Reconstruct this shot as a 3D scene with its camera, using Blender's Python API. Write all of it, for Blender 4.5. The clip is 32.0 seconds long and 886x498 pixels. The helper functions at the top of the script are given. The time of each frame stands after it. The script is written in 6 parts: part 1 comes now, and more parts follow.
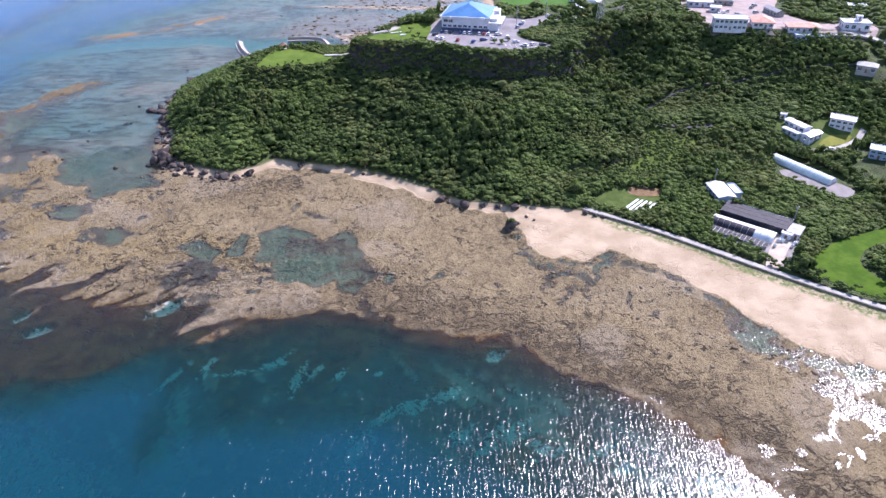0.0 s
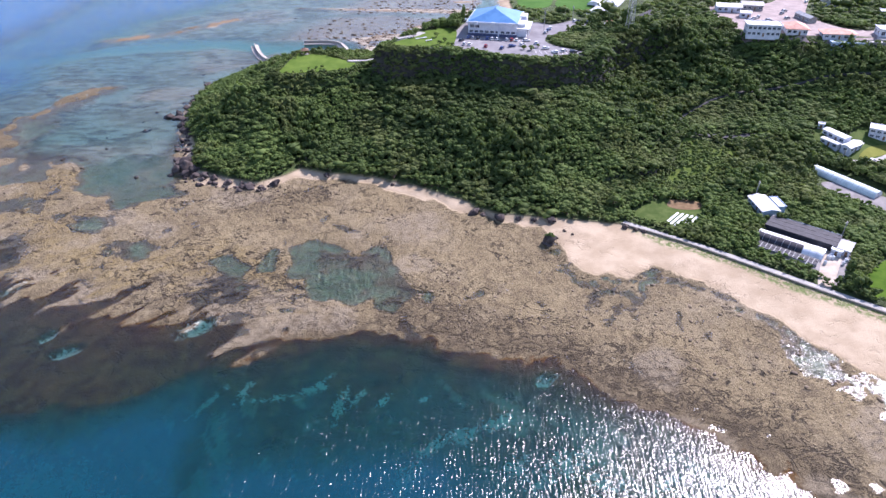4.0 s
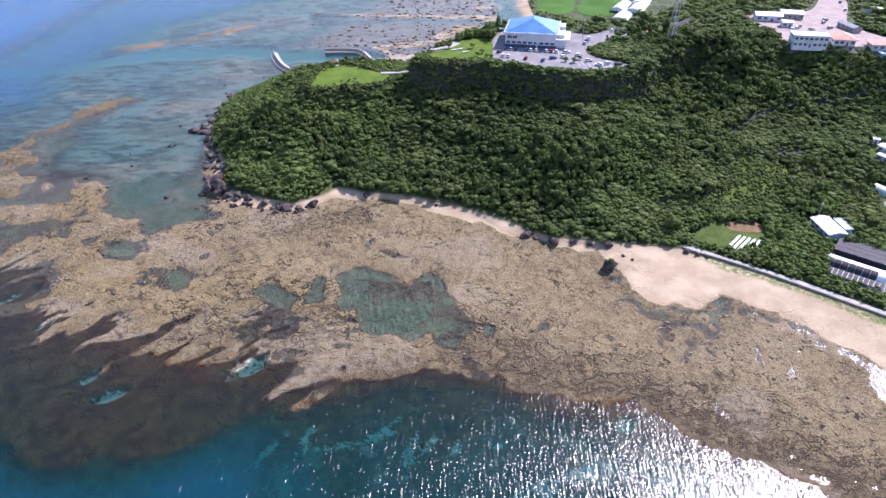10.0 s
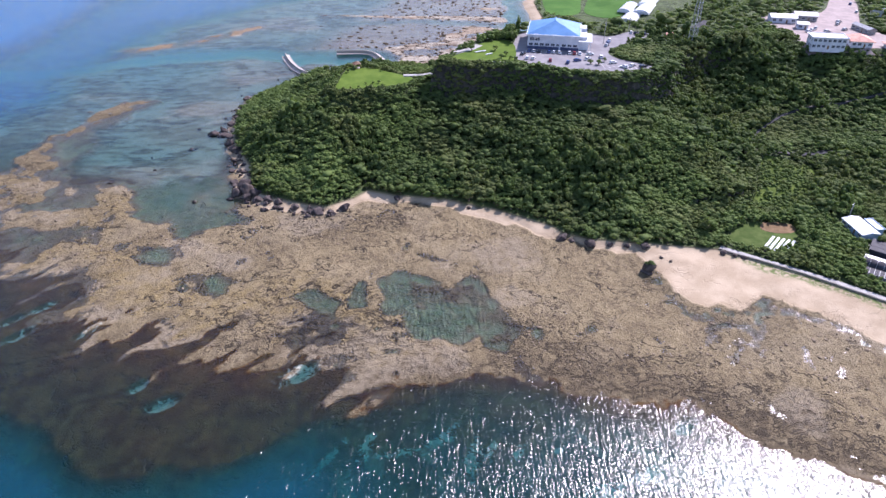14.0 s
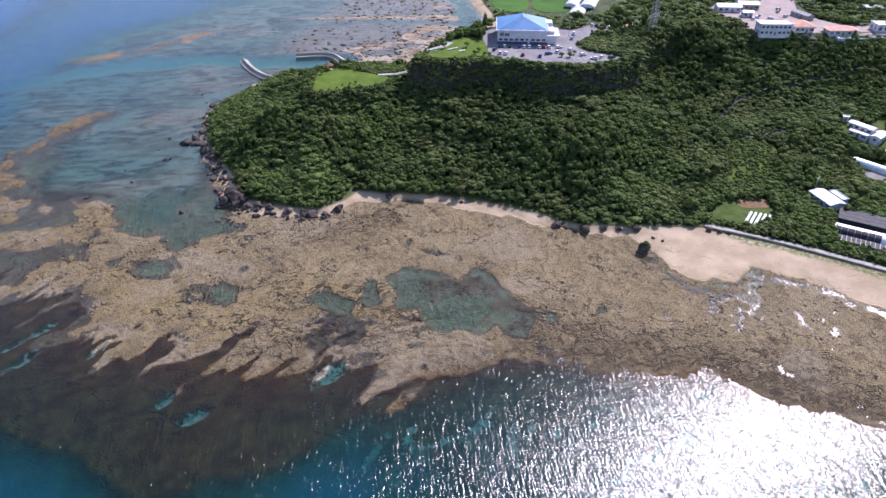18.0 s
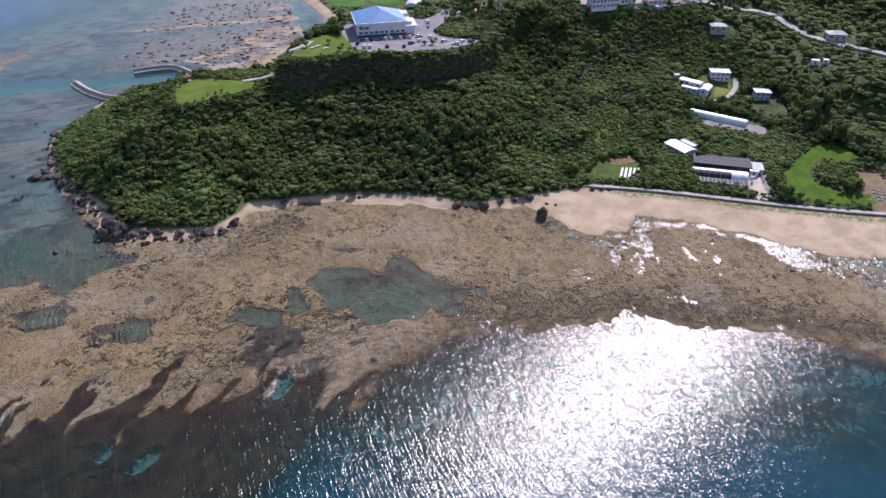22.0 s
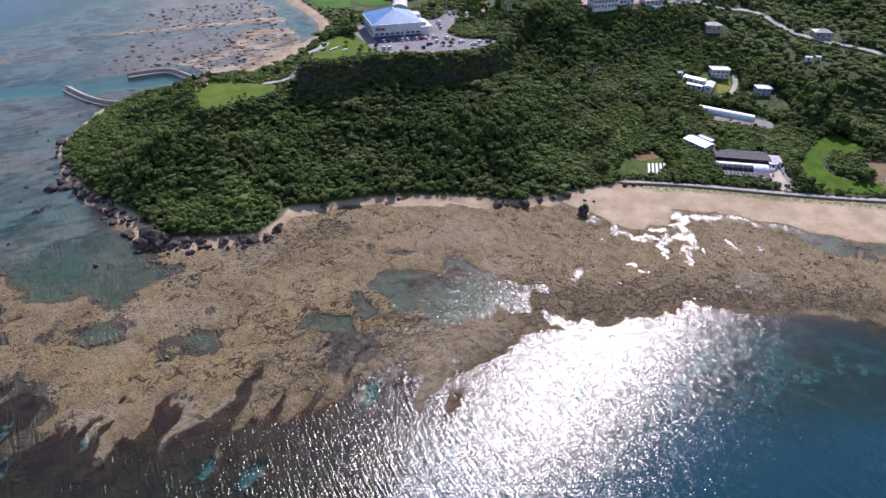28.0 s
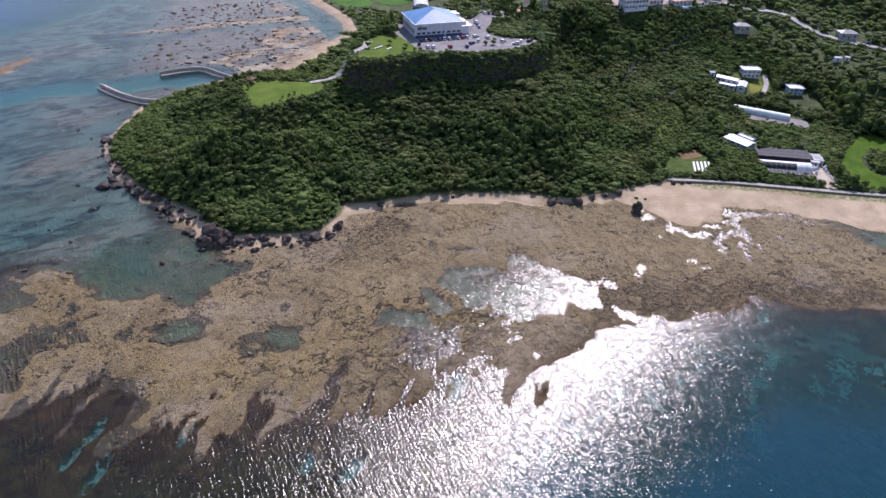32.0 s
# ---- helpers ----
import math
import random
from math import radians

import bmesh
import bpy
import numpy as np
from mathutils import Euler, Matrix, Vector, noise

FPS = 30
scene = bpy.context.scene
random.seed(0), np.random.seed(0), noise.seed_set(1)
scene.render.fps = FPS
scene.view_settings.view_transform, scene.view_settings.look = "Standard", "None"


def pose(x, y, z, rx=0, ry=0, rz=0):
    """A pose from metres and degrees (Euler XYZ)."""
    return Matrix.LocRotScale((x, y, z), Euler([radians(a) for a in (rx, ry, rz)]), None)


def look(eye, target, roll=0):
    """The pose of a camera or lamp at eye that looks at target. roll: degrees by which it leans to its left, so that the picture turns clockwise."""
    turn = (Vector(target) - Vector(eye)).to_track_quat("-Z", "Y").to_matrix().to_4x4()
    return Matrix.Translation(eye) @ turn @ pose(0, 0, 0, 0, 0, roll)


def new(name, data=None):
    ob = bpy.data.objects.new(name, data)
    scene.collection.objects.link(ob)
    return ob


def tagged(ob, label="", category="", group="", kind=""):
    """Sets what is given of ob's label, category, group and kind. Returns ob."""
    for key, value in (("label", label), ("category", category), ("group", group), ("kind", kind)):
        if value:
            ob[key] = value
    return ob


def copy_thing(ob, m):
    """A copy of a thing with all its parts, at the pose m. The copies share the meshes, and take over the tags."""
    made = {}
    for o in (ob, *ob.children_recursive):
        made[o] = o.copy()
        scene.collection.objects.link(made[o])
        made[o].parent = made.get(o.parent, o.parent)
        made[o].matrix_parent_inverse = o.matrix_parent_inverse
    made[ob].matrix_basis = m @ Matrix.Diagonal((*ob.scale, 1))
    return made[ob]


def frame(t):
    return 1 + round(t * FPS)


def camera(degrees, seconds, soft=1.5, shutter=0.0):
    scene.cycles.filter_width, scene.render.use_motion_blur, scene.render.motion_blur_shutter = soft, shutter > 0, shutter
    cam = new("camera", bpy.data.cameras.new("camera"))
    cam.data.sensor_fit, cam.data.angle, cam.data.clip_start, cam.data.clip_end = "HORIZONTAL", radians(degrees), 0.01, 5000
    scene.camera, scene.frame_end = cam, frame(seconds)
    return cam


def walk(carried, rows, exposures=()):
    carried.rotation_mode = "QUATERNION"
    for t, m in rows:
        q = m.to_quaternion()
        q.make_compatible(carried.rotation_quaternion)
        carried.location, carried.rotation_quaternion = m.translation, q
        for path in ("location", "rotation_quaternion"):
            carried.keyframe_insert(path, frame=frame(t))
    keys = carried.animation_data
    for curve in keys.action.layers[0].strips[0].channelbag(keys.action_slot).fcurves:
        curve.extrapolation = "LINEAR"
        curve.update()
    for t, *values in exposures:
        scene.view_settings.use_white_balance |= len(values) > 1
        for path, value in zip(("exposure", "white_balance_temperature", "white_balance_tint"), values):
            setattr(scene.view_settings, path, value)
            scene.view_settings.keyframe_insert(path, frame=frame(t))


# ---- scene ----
cam = camera(68.5, 32.0)
PATH = [
    (0, (2.006, 1.013, 147.607), (1.987, 2.679, 146.501), -0.7),
    (0.5, (0.0, 2.178, 147.618), (-0.019, 3.845, 146.513), -0.6),
    (1, (-1.988, 3.37, 147.646), (-2.006, 5.036, 146.54), -0.5),
    (1.5, (-3.976, 4.609, 147.691), (-3.994, 6.275, 146.583), -0.5),
    (2, (-5.952, 5.886, 147.743), (-5.97, 7.552, 146.637), -0.5),
    (2.5, (-7.905, 7.234, 147.804), (-7.922, 8.9, 146.697), -0.5),
    (3, (-9.818, 8.71, 147.883), (-9.835, 10.375, 146.776), -0.5),
    (3.5, (-11.699, 10.311, 148.002), (-11.715, 11.977, 146.895), -0.5),
    (5.5, (-19.098, 17.318, 149.131), (-19.113, 18.981, 148.02), -0.4),
    (6, (-20.891, 19.109, 149.283), (-20.906, 20.772, 148.173), -0.4),
    (6.5, (-22.693, 20.877, 149.422), (-22.706, 22.54, 148.312), -0.3),
    (7, (-24.606, 22.622, 149.553), (-24.619, 24.286, 148.443), -0.4),
    (7.5, (-26.635, 24.205, 149.684), (-26.646, 25.869, 148.574), -0.3),
    (8, (-28.751, 25.559, 149.817), (-28.762, 27.223, 148.707), -0.3),
    (8.5, (-30.906, 26.677, 149.948), (-30.915, 28.34, 148.838), -0.4),
    (9, (-33.086, 27.681, 150.078), (-33.094, 29.345, 148.969), -0.4),
    (9.5, (-35.294, 28.495, 150.211), (-35.299, 30.159, 149.102), -0.3),
    (10, (-37.557, 29.146, 150.334), (-37.554, 30.809, 149.224), -0.3),
    (10.5, (-39.924, 29.669, 150.453), (-39.912, 31.332, 149.342), -0.3),
    (11, (-42.391, 30.126, 150.565), (-42.374, 31.791, 149.456), -0.3),
    (11.5, (-44.913, 30.464, 150.672), (-44.89, 32.129, 149.564), -0.3),
    (12, (-47.499, 30.719, 150.775), (-47.47, 32.384, 149.667), -0.3),
    (12.5, (-50.187, 30.935, 150.867), (-50.15, 32.599, 149.757), -0.2),
    (13, (-53.03, 31.023, 150.947), (-52.989, 32.686, 149.837), -0.1),
    (13.5, (-56.043, 30.977, 151.02), (-55.999, 32.64, 149.91), -0.1),
    (14, (-59.223, 30.818, 151.08), (-59.175, 32.481, 149.97), 0.1),
    (14.5, (-62.576, 30.569, 151.13), (-62.525, 32.233, 150.021), 0.1),
    (16.5, (-76.459, 29.348, 151.436), (-76.304, 31.005, 150.327), 0.1),
    (17, (-79.924, 29.054, 151.455), (-79.741, 30.707, 150.344), 0.1),
    (17.5, (-83.415, 28.684, 151.449), (-83.211, 30.335, 150.338), 0.1),
    (18, (-86.918, 28.363, 151.422), (-86.676, 30.009, 150.312), 0.1),
    (18.5, (-90.375, 28.177, 151.376), (-90.096, 29.817, 150.265), 0.1),
    (19, (-93.807, 28.142, 151.302), (-93.489, 29.773, 150.19), 0.1),
    (19.5, (-97.247, 28.212, 151.215), (-96.879, 29.833, 150.103), -0.0),
    (20, (-100.662, 28.408, 151.122), (-100.242, 30.016, 150.01), -0.1),
    (20.5, (-104.063, 28.751, 151.039), (-103.585, 30.343, 149.926), -0.2),
    (21, (-107.4, 29.328, 150.951), (-106.867, 30.902, 149.837), -0.2),
    (21.5, (-110.615, 30.127, 150.865), (-110.014, 31.674, 149.75), -0.3),
    (22, (-113.778, 31.123, 150.799), (-113.095, 32.634, 149.68), -0.4),
    (22.5, (-117.006, 32.32, 150.736), (-116.246, 33.792, 149.615), -0.4),
    (23, (-120.331, 33.743, 150.685), (-119.54, 35.199, 149.565), -0.4),
    (23.5, (-123.734, 35.353, 150.65), (-122.933, 36.803, 149.529), -0.3),
    (24, (-127.168, 37.079, 150.636), (-126.356, 38.524, 149.516), -0.2),
    (24.5, (-130.589, 38.869, 150.632), (-129.784, 40.319, 149.514), 0.0),
    (25, (-133.961, 40.626, 150.643), (-133.159, 42.077, 149.524), 0.2),
    (25.5, (-137.238, 42.291, 150.673), (-136.433, 43.742, 149.555), 0.3),
    (27.5, (-150.07, 48.591, 151.008), (-149.247, 50.031, 149.89), 0.7),
    (28, (-153.289, 50.068, 151.052), (-152.461, 51.506, 149.935), 0.8),
    (28.5, (-156.535, 51.529, 151.085), (-155.702, 52.965, 149.97), 0.9),
    (29, (-159.796, 53.031, 151.105), (-158.96, 54.465, 149.99), 1.0),
    (29.5, (-163.142, 54.626, 151.107), (-162.302, 56.058, 149.991), 1.1),
    (30, (-166.617, 56.275, 151.095), (-165.773, 57.703, 149.979), 1.1),
    (30.5, (-170.195, 57.96, 151.075), (-169.347, 59.386, 149.958), 1.2),
    (31, (-173.909, 59.671, 151.064), (-173.054, 61.093, 149.948), 1.3),
    (31.5, (-177.744, 61.394, 151.055), (-176.887, 62.815, 149.939), 1.4),
    (32, (-181.618, 63.137, 151.049), (-180.758, 64.555, 149.933), 1.4),
]
walk(cam, [(t, look(eye, target, roll)) for t, eye, target, roll in PATH],
     [(0.0, 0.83, 6050, 30), (9.0, 0.80, 6050, 30), (14.0, 0.73, 6050, 30), (18.0, 0.45, 6100, 29), (22.0, 0.19, 6250, 29), (26.0, 0.17, 6250, 29), (32.0, 0.15, 6250, 29)])

# ---- world and light ----
SUN_AZ, SUN_EL = radians(46.0), radians(43.2)
sun_way = Vector((math.sin(SUN_AZ) * math.cos(SUN_EL), math.cos(SUN_AZ) * math.cos(SUN_EL), math.sin(SUN_EL)))
sun = new("sun", bpy.data.lights.new("sun", "SUN"))
sun.data.energy, sun.data.angle, sun.data.color = 5.0, radians(0.53), (1.0, 0.97, 0.93)
sun.matrix_world = Matrix.Translation((0, 0, 400)) @ sun_way.to_track_quat("Z", "Y").to_matrix().to_4x4()
world = bpy.data.worlds.new("sky")
scene.world = world
world.use_nodes = True
sky = world.node_tree.nodes.new("ShaderNodeTexSky")
sky.sky_type, sky.sun_disc = "NISHITA", False
sky.sun_elevation, sky.sun_rotation = SUN_EL, SUN_AZ
sky.air_density, sky.dust_density, sky.ozone_density = 1.2, 0.7, 2.2
background = world.node_tree.nodes["Background"]
background.inputs["Strength"].default_value = 0.132
world.node_tree.links.new(sky.outputs[0], background.inputs["Color"])


# ---- fields that shape the land and the sea bed ----
def hash01(ix, iy, seed):
    h = (ix.astype(np.int64) * 374761393 + iy.astype(np.int64) * 668265263 + seed * 974634777) & 0xFFFFFFFF
    h = ((h ^ (h >> 13)) * 1274126177) & 0xFFFFFFFF
    h = ((h ^ (h >> 16)) * 2246822519) & 0xFFFFFFFF
    return ((h ^ (h >> 15)) & 0xFFFFFF) / 16777216.0


def vnoise(x, y, size, seed=0):
    x, y = np.asarray(x, float) / size, np.asarray(y, float) / size
    ix, iy = np.floor(x), np.floor(y)
    fx, fy = x - ix, y - iy
    fx, fy = fx * fx * (3 - 2 * fx), fy * fy * (3 - 2 * fy)
    a, b = hash01(ix, iy, seed), hash01(ix + 1, iy, seed)
    c, d = hash01(ix, iy + 1, seed), hash01(ix + 1, iy + 1, seed)
    return (a + (b - a) * fx) * (1 - fy) + (c + (d - c) * fx) * fy


def fbm(x, y, size, seed=0, octaves=4):
    """Layered noise about 0, from -1 to 1."""
    total, gain, norm = 0, 1.0, 0
    for k in range(octaves):
        total = total + gain * (vnoise(x, y, size / 2.03 ** k, seed + 17 * k) * 2 - 1)
        norm += gain
        gain *= 0.5
    return total / norm * 1.5


def smooth(a, b, v):
    u = np.clip((v - a) / (b - a), 0, 1)
    return u * u * (3 - 2 * u)


def sdf(poly, x, y):
    """Distance to the border of a closed outline, positive inside."""
    best = np.full(np.shape(x), 1e12)
    inside = np.zeros(np.shape(x), bool)
    for (ax, ay), (bx, by) in zip(poly, poly[1:] + poly[:1]):
        ex, ey = bx - ax, by - ay
        u = np.clip(((x - ax) * ex + (y - ay) * ey) / (ex * ex + ey * ey), 0, 1)
        best = np.minimum(best, (x - ax - u * ex) ** 2 + (y - ay - u * ey) ** 2)
        cross = ((ay > y) != (by > y))
        if ay != by:
            inside ^= cross & (x < ex * (y - ay) / (by - ay) + ax)
    return np.where(inside, 1, -1) * np.sqrt(best)


def line_distance(points, x, y):
    best = np.full(np.shape(x), 1e12)
    for (ax, ay), (bx, by) in zip(points, points[1:]):
        ex, ey = bx - ax, by - ay
        u = np.clip(((x - ax) * ex + (y - ay) * ey) / (ex * ex + ey * ey), 0, 1)
        best = np.minimum(best, (x - ax - u * ex) ** 2 + (y - ay - u * ey) ** 2)
    return np.sqrt(best)


# foot of the vegetation and the sea wall, then the far bay behind the headland
LAND = [(46, 680), (45, 600), (33, 557), (-18, 510), (-50, 486), (-88, 484), (-112, 478), (-141, 472), (-154, 451), (-167, 434), (-172, 405),
        (-165, 366), (-147, 328), (-146, 310), (-138, 303), (-119, 294), (-105, 290), (-93, 298), (-87, 305), (-74, 300), (-53, 297), (-30, 287),
        (-5, 271), (-1, 265), (9, 260), (32, 256), (47, 253), (65, 250), (96, 225), (120, 205), (147, 184), (178, 162), (300, 72), (700, -220),
        (4000, -900), (4200, 4200), (300, 4200), (80, 760)]
# line between sand and reef, from the tip of the headland to the long beach
SAND = [(-145, 476), (-158, 455), (-171, 436), (-176, 405), (-171, 366), (-152, 325), (-151, 304), (-140, 296), (-118, 287), (-103, 286), (-85, 299), (-62, 295), (-30, 279), (-6, 264),
        (8, 257), (27, 252), (32, 236), (33, 226), (43, 217), (54, 213), (67, 221), (79, 213), (105, 183), (118, 164), (153, 145), (280, 50), (700, -240),
        (720, -200), (310, 90), (180, 172), (100, 230), (66, 255), (0, 275), (-80, 308), (-105, 300), (-138, 310), (-160, 370), (-165, 405), (-159, 432), (-146, 452)]
# outer rim of the reef flat that lies bare at low tide
REEF = [(-300, 318), (-262, 296), (-226, 254), (-216, 241), (-189, 219), (-169, 201), (-138, 193), (-116, 200), (-104, 203), (-80, 177), (-56, 181),
        (-32, 183), (4, 172), (34, 158), (60, 142), (75, 124), (88, 107), (125, 62), (200, 0), (420, -160), (760, -330), (900, -200), (300, 200), (-100, 380),
        (-150, 345), (-172, 322), (-212, 322), (-232, 322), (-245, 345), (-248, 372), (-240, 405), (-229, 428), (-238, 438), (-257, 413), (-269, 375), (-272, 340)]
# shallow shelf under water round the reef
SHELF = [(-420, 320), (-300, 232), (-181, 166), (-150, 150), (-128, 146), (-111, 151), (-97, 166), (-78, 168), (-56, 173), (-32, 176), (4, 165), (32, 150),
         (57, 135), (71, 117), (84, 100), (120, 55), (196, -8), (416, -170), (760, -350), (900, -200), (300, 300), (0, 500), (20, 700), (-150, 800), (-330, 760), (-330, 560)]
LAGOON = [(-234, 424), (-256, 371), (-240, 332), (-210, 323), (-184, 293), (-172, 277), (-157, 272), (-146, 283), (-148, 300), (-158, 334), (-166, 377), (-158, 440), (-145, 478), (-175, 490)]
POOL = [(-73, 242), (-66, 242), (-57, 234), (-51, 230), (-43, 237), (-37, 235), (-36, 227), (-30, 215), (-23, 205), (-28, 202), (-34, 194), (-40, 198), (-41, 204), (-48, 198),
        (-58, 201), (-64, 201), (-67, 208), (-69, 214), (-76, 215), (-76, 226), (-79, 234)]
POOL_WEST = [(-87, 237), (-83, 234), (-82, 219), (-88, 218), (-90, 225)]
POOL_LONG = [(-111, 228), (-103, 231), (-90, 222), (-94, 216), (-102, 219)]
# pits and chutes of white coral sand under water: place, half length, half width, turn
SAND_PITS = [(-101, 186, 6.8, 2.9, 0.6), (-93, 191, 5.1, 1.8, 0.4), (-152, 182, 3.4, 1.7, 0.9), (-142, 174, 5.1, 2.2, 0.5), (-191, 217, 4.2, 1.4, 0.7), (-201, 223, 4.2, 1.4, 0.8), (-179, 209, 5.1, 1.4, 0.9), (-203, 207, 5.1, 1.6, 0.8),
             (-209, 216, 4.2, 1.4, 0.8), (-89, 155, 6.0, 1.6, 0.8), (-78, 158, 5.1, 1.6, 1.1), (-70, 155, 6.0, 1.4, 0.2), (-58, 159, 6.0, 1.9, 0.5), (-53, 164, 3.4, 1.4, 0.9), (-47, 153, 6.8, 1.9, 1.3), (-42, 155, 4.2, 1.3, 1.1),
             (-34, 154, 3.4, 1.4, 0.9), (-26, 128, 6.8, 3.2, 0.9), (-19, 137, 6.0, 1.9, 0.7), (-10, 142, 6.0, 2.9, 0.2), (2, 146, 6.0, 2.4, 0.3), (6, 130, 4.2, 3.2, 0.4), (20, 131, 7.6, 4.0, 0.3), (12, 126, 4.2, 2.2, 0.6), (29, 124, 4.2, 3.6, 0),
             (17, 161, 3.4, 2.2, 0.4), (46, 124, 5.1, 2.2, 0.7), (73, 112, 7.6, 2.9, -0.6), (52, 101, 6.0, 2.2, -0.4), (51, 118, 4.2, 1.8, 0.4), (-21, 156, 2.5, 1.2, 0.6)]
DEEP_SAND = [(-300, 215), (-190, 158), (-150, 143), (-113, 135), (-89, 123), (-74, 115), (-57, 118), (-30, 96), (60, -20), (-500, -400), (-900, 200)]
CHANNEL = [(-420, 480), (-330, 500), (-281, 514), (-240, 528), (-186, 533), (-150, 519), (-122, 520), (-104, 514)]
PLATEAU = [(-52, 374), (-40, 369), (-22, 369), (-4, 363), (16, 353), (34, 349), (52, 351), (66, 361), (80, 382), (97, 393), (118, 402), (140, 408), (160, 402),
           (200, 389), (255, 386), (330, 392), (420, 350), (620, 300), (900, 700), (420, 640), (270, 560), (190, 520), (145, 472), (112, 446), (66, 444), (20, 440), (-15, 425), (-36, 402)]
LAWN = [(-107, 366), (-106, 375), (-105, 386), (-103, 398), (-102, 399), (-94, 398), (-87, 396), (-76, 388), (-67, 382), (-66, 380), (-68, 373), (-78, 368), (-92, 365), (-105, 364)]
# the bay: deep water, bars of reef, the tidal flat by the far beach
OUTER = [(-60, 790), (-170, 705), (-235, 655), (-285, 592), (-297, 502), (-302, 434), (-340, 350), (-4200, 350), (-4200, 4400), (-60, 4400)]
BAR = [(-298, 528), (-267, 545), (-239, 563), (-218, 584), (-203, 600)]
RIDGE = [(-150, 641), (-79, 633), (-20, 628), (25, 618)]
STRIP = [(-120, 612), (-60, 617), (0, 603), (22, 592)]
BANK = [(-90, 543), (-40, 562), (-5, 585), (20, 588), (-8, 545), (-38, 514), (-70, 500), (-86, 513)]
PLATEAU_Z, LAWN_Z = 42.0, 31.0


def land_height(x, y):
    d = sdf(LAND, x, y)
    p, q = sdf(PLATEAU, x, y), sdf(LAWN, x, y)
    dd = np.maximum(d, 0)
    low = 2.2 + 0.7 * smooth(0, 25, dd) + 0.05 * np.maximum(0, dd - 50) + 14 * smooth(212, 262, x + 0.25 * (y - 290)) * smooth(60, 130, dd) * smooth(520, 420, y)
    po, qo = np.maximum(-p, 0), np.maximum(-q, 0)
    u = np.clip(1 - po / np.minimum(dd + po + 0.01, 98), 0, 1)
    steep = 1 - smooth(90, 140, x)
    foot = PLATEAU_Z - 15 * steep
    talus = low + (foot - low) * u ** (1.35 + 0.9 * smooth(110, 190, x)) + (PLATEAU_Z - foot) * (1 - smooth(0, 7, po))
    w = np.clip(1 - qo / np.minimum(dd + qo + 0.01, 90), 0, 1)
    head = low + (LAWN_Z - 7 - low) * w ** 1.05 + 7 * (1 - smooth(0, 11, qo))
    saddle = low + 26 * (1 - smooth(3, 30, line_distance([(-70, 383), (-45, 389), (-30, 400)], x, y))) * smooth(0, 40, dd)
    hill = np.maximum(np.maximum(talus, head), saddle)
    rough = fbm(x, y, 36, 5, 3) * (2.3 + 2.4 * smooth(110, 60, x)) * smooth(3, 30, dd) * smooth(0, 12, po) * smooth(0, 8, qo) * smooth(40, 120, dd + 200 * (hill - low > 4))
    ravine = fbm(x, y, 64, 7, 2) * 4.5 * smooth(25, 60, dd) * smooth(6, 40, po) * smooth(6, 40, qo) * smooth(150, 90, x)
    knoll = 1.5 * smooth(26, 6, np.hypot(x - 130, (y - 402) * 1.2))
    return d, np.maximum(low, hill) + rough + ravine + knoll


def sand_pits(x, y):
    """1 at the heart of each pit of white sand, 0 at its border and beyond."""
    best = np.zeros_like(x)
    for cx, cy, a, b, turn in SAND_PITS:
        c, sn = math.cos(turn), math.sin(turn)
        near = (np.abs(x - cx) < 2 * a) & (np.abs(y - cy) < 2 * a)
        dx, dy = x[near] - cx, y[near] - cy
        e = np.sqrt(((dx * c + dy * sn) / a) ** 2 + ((dy * c - dx * sn) / b) ** 2)
        best[near] = np.maximum(best[near], 1 - 0.55 * e)
    return np.clip(best, 0, 1)


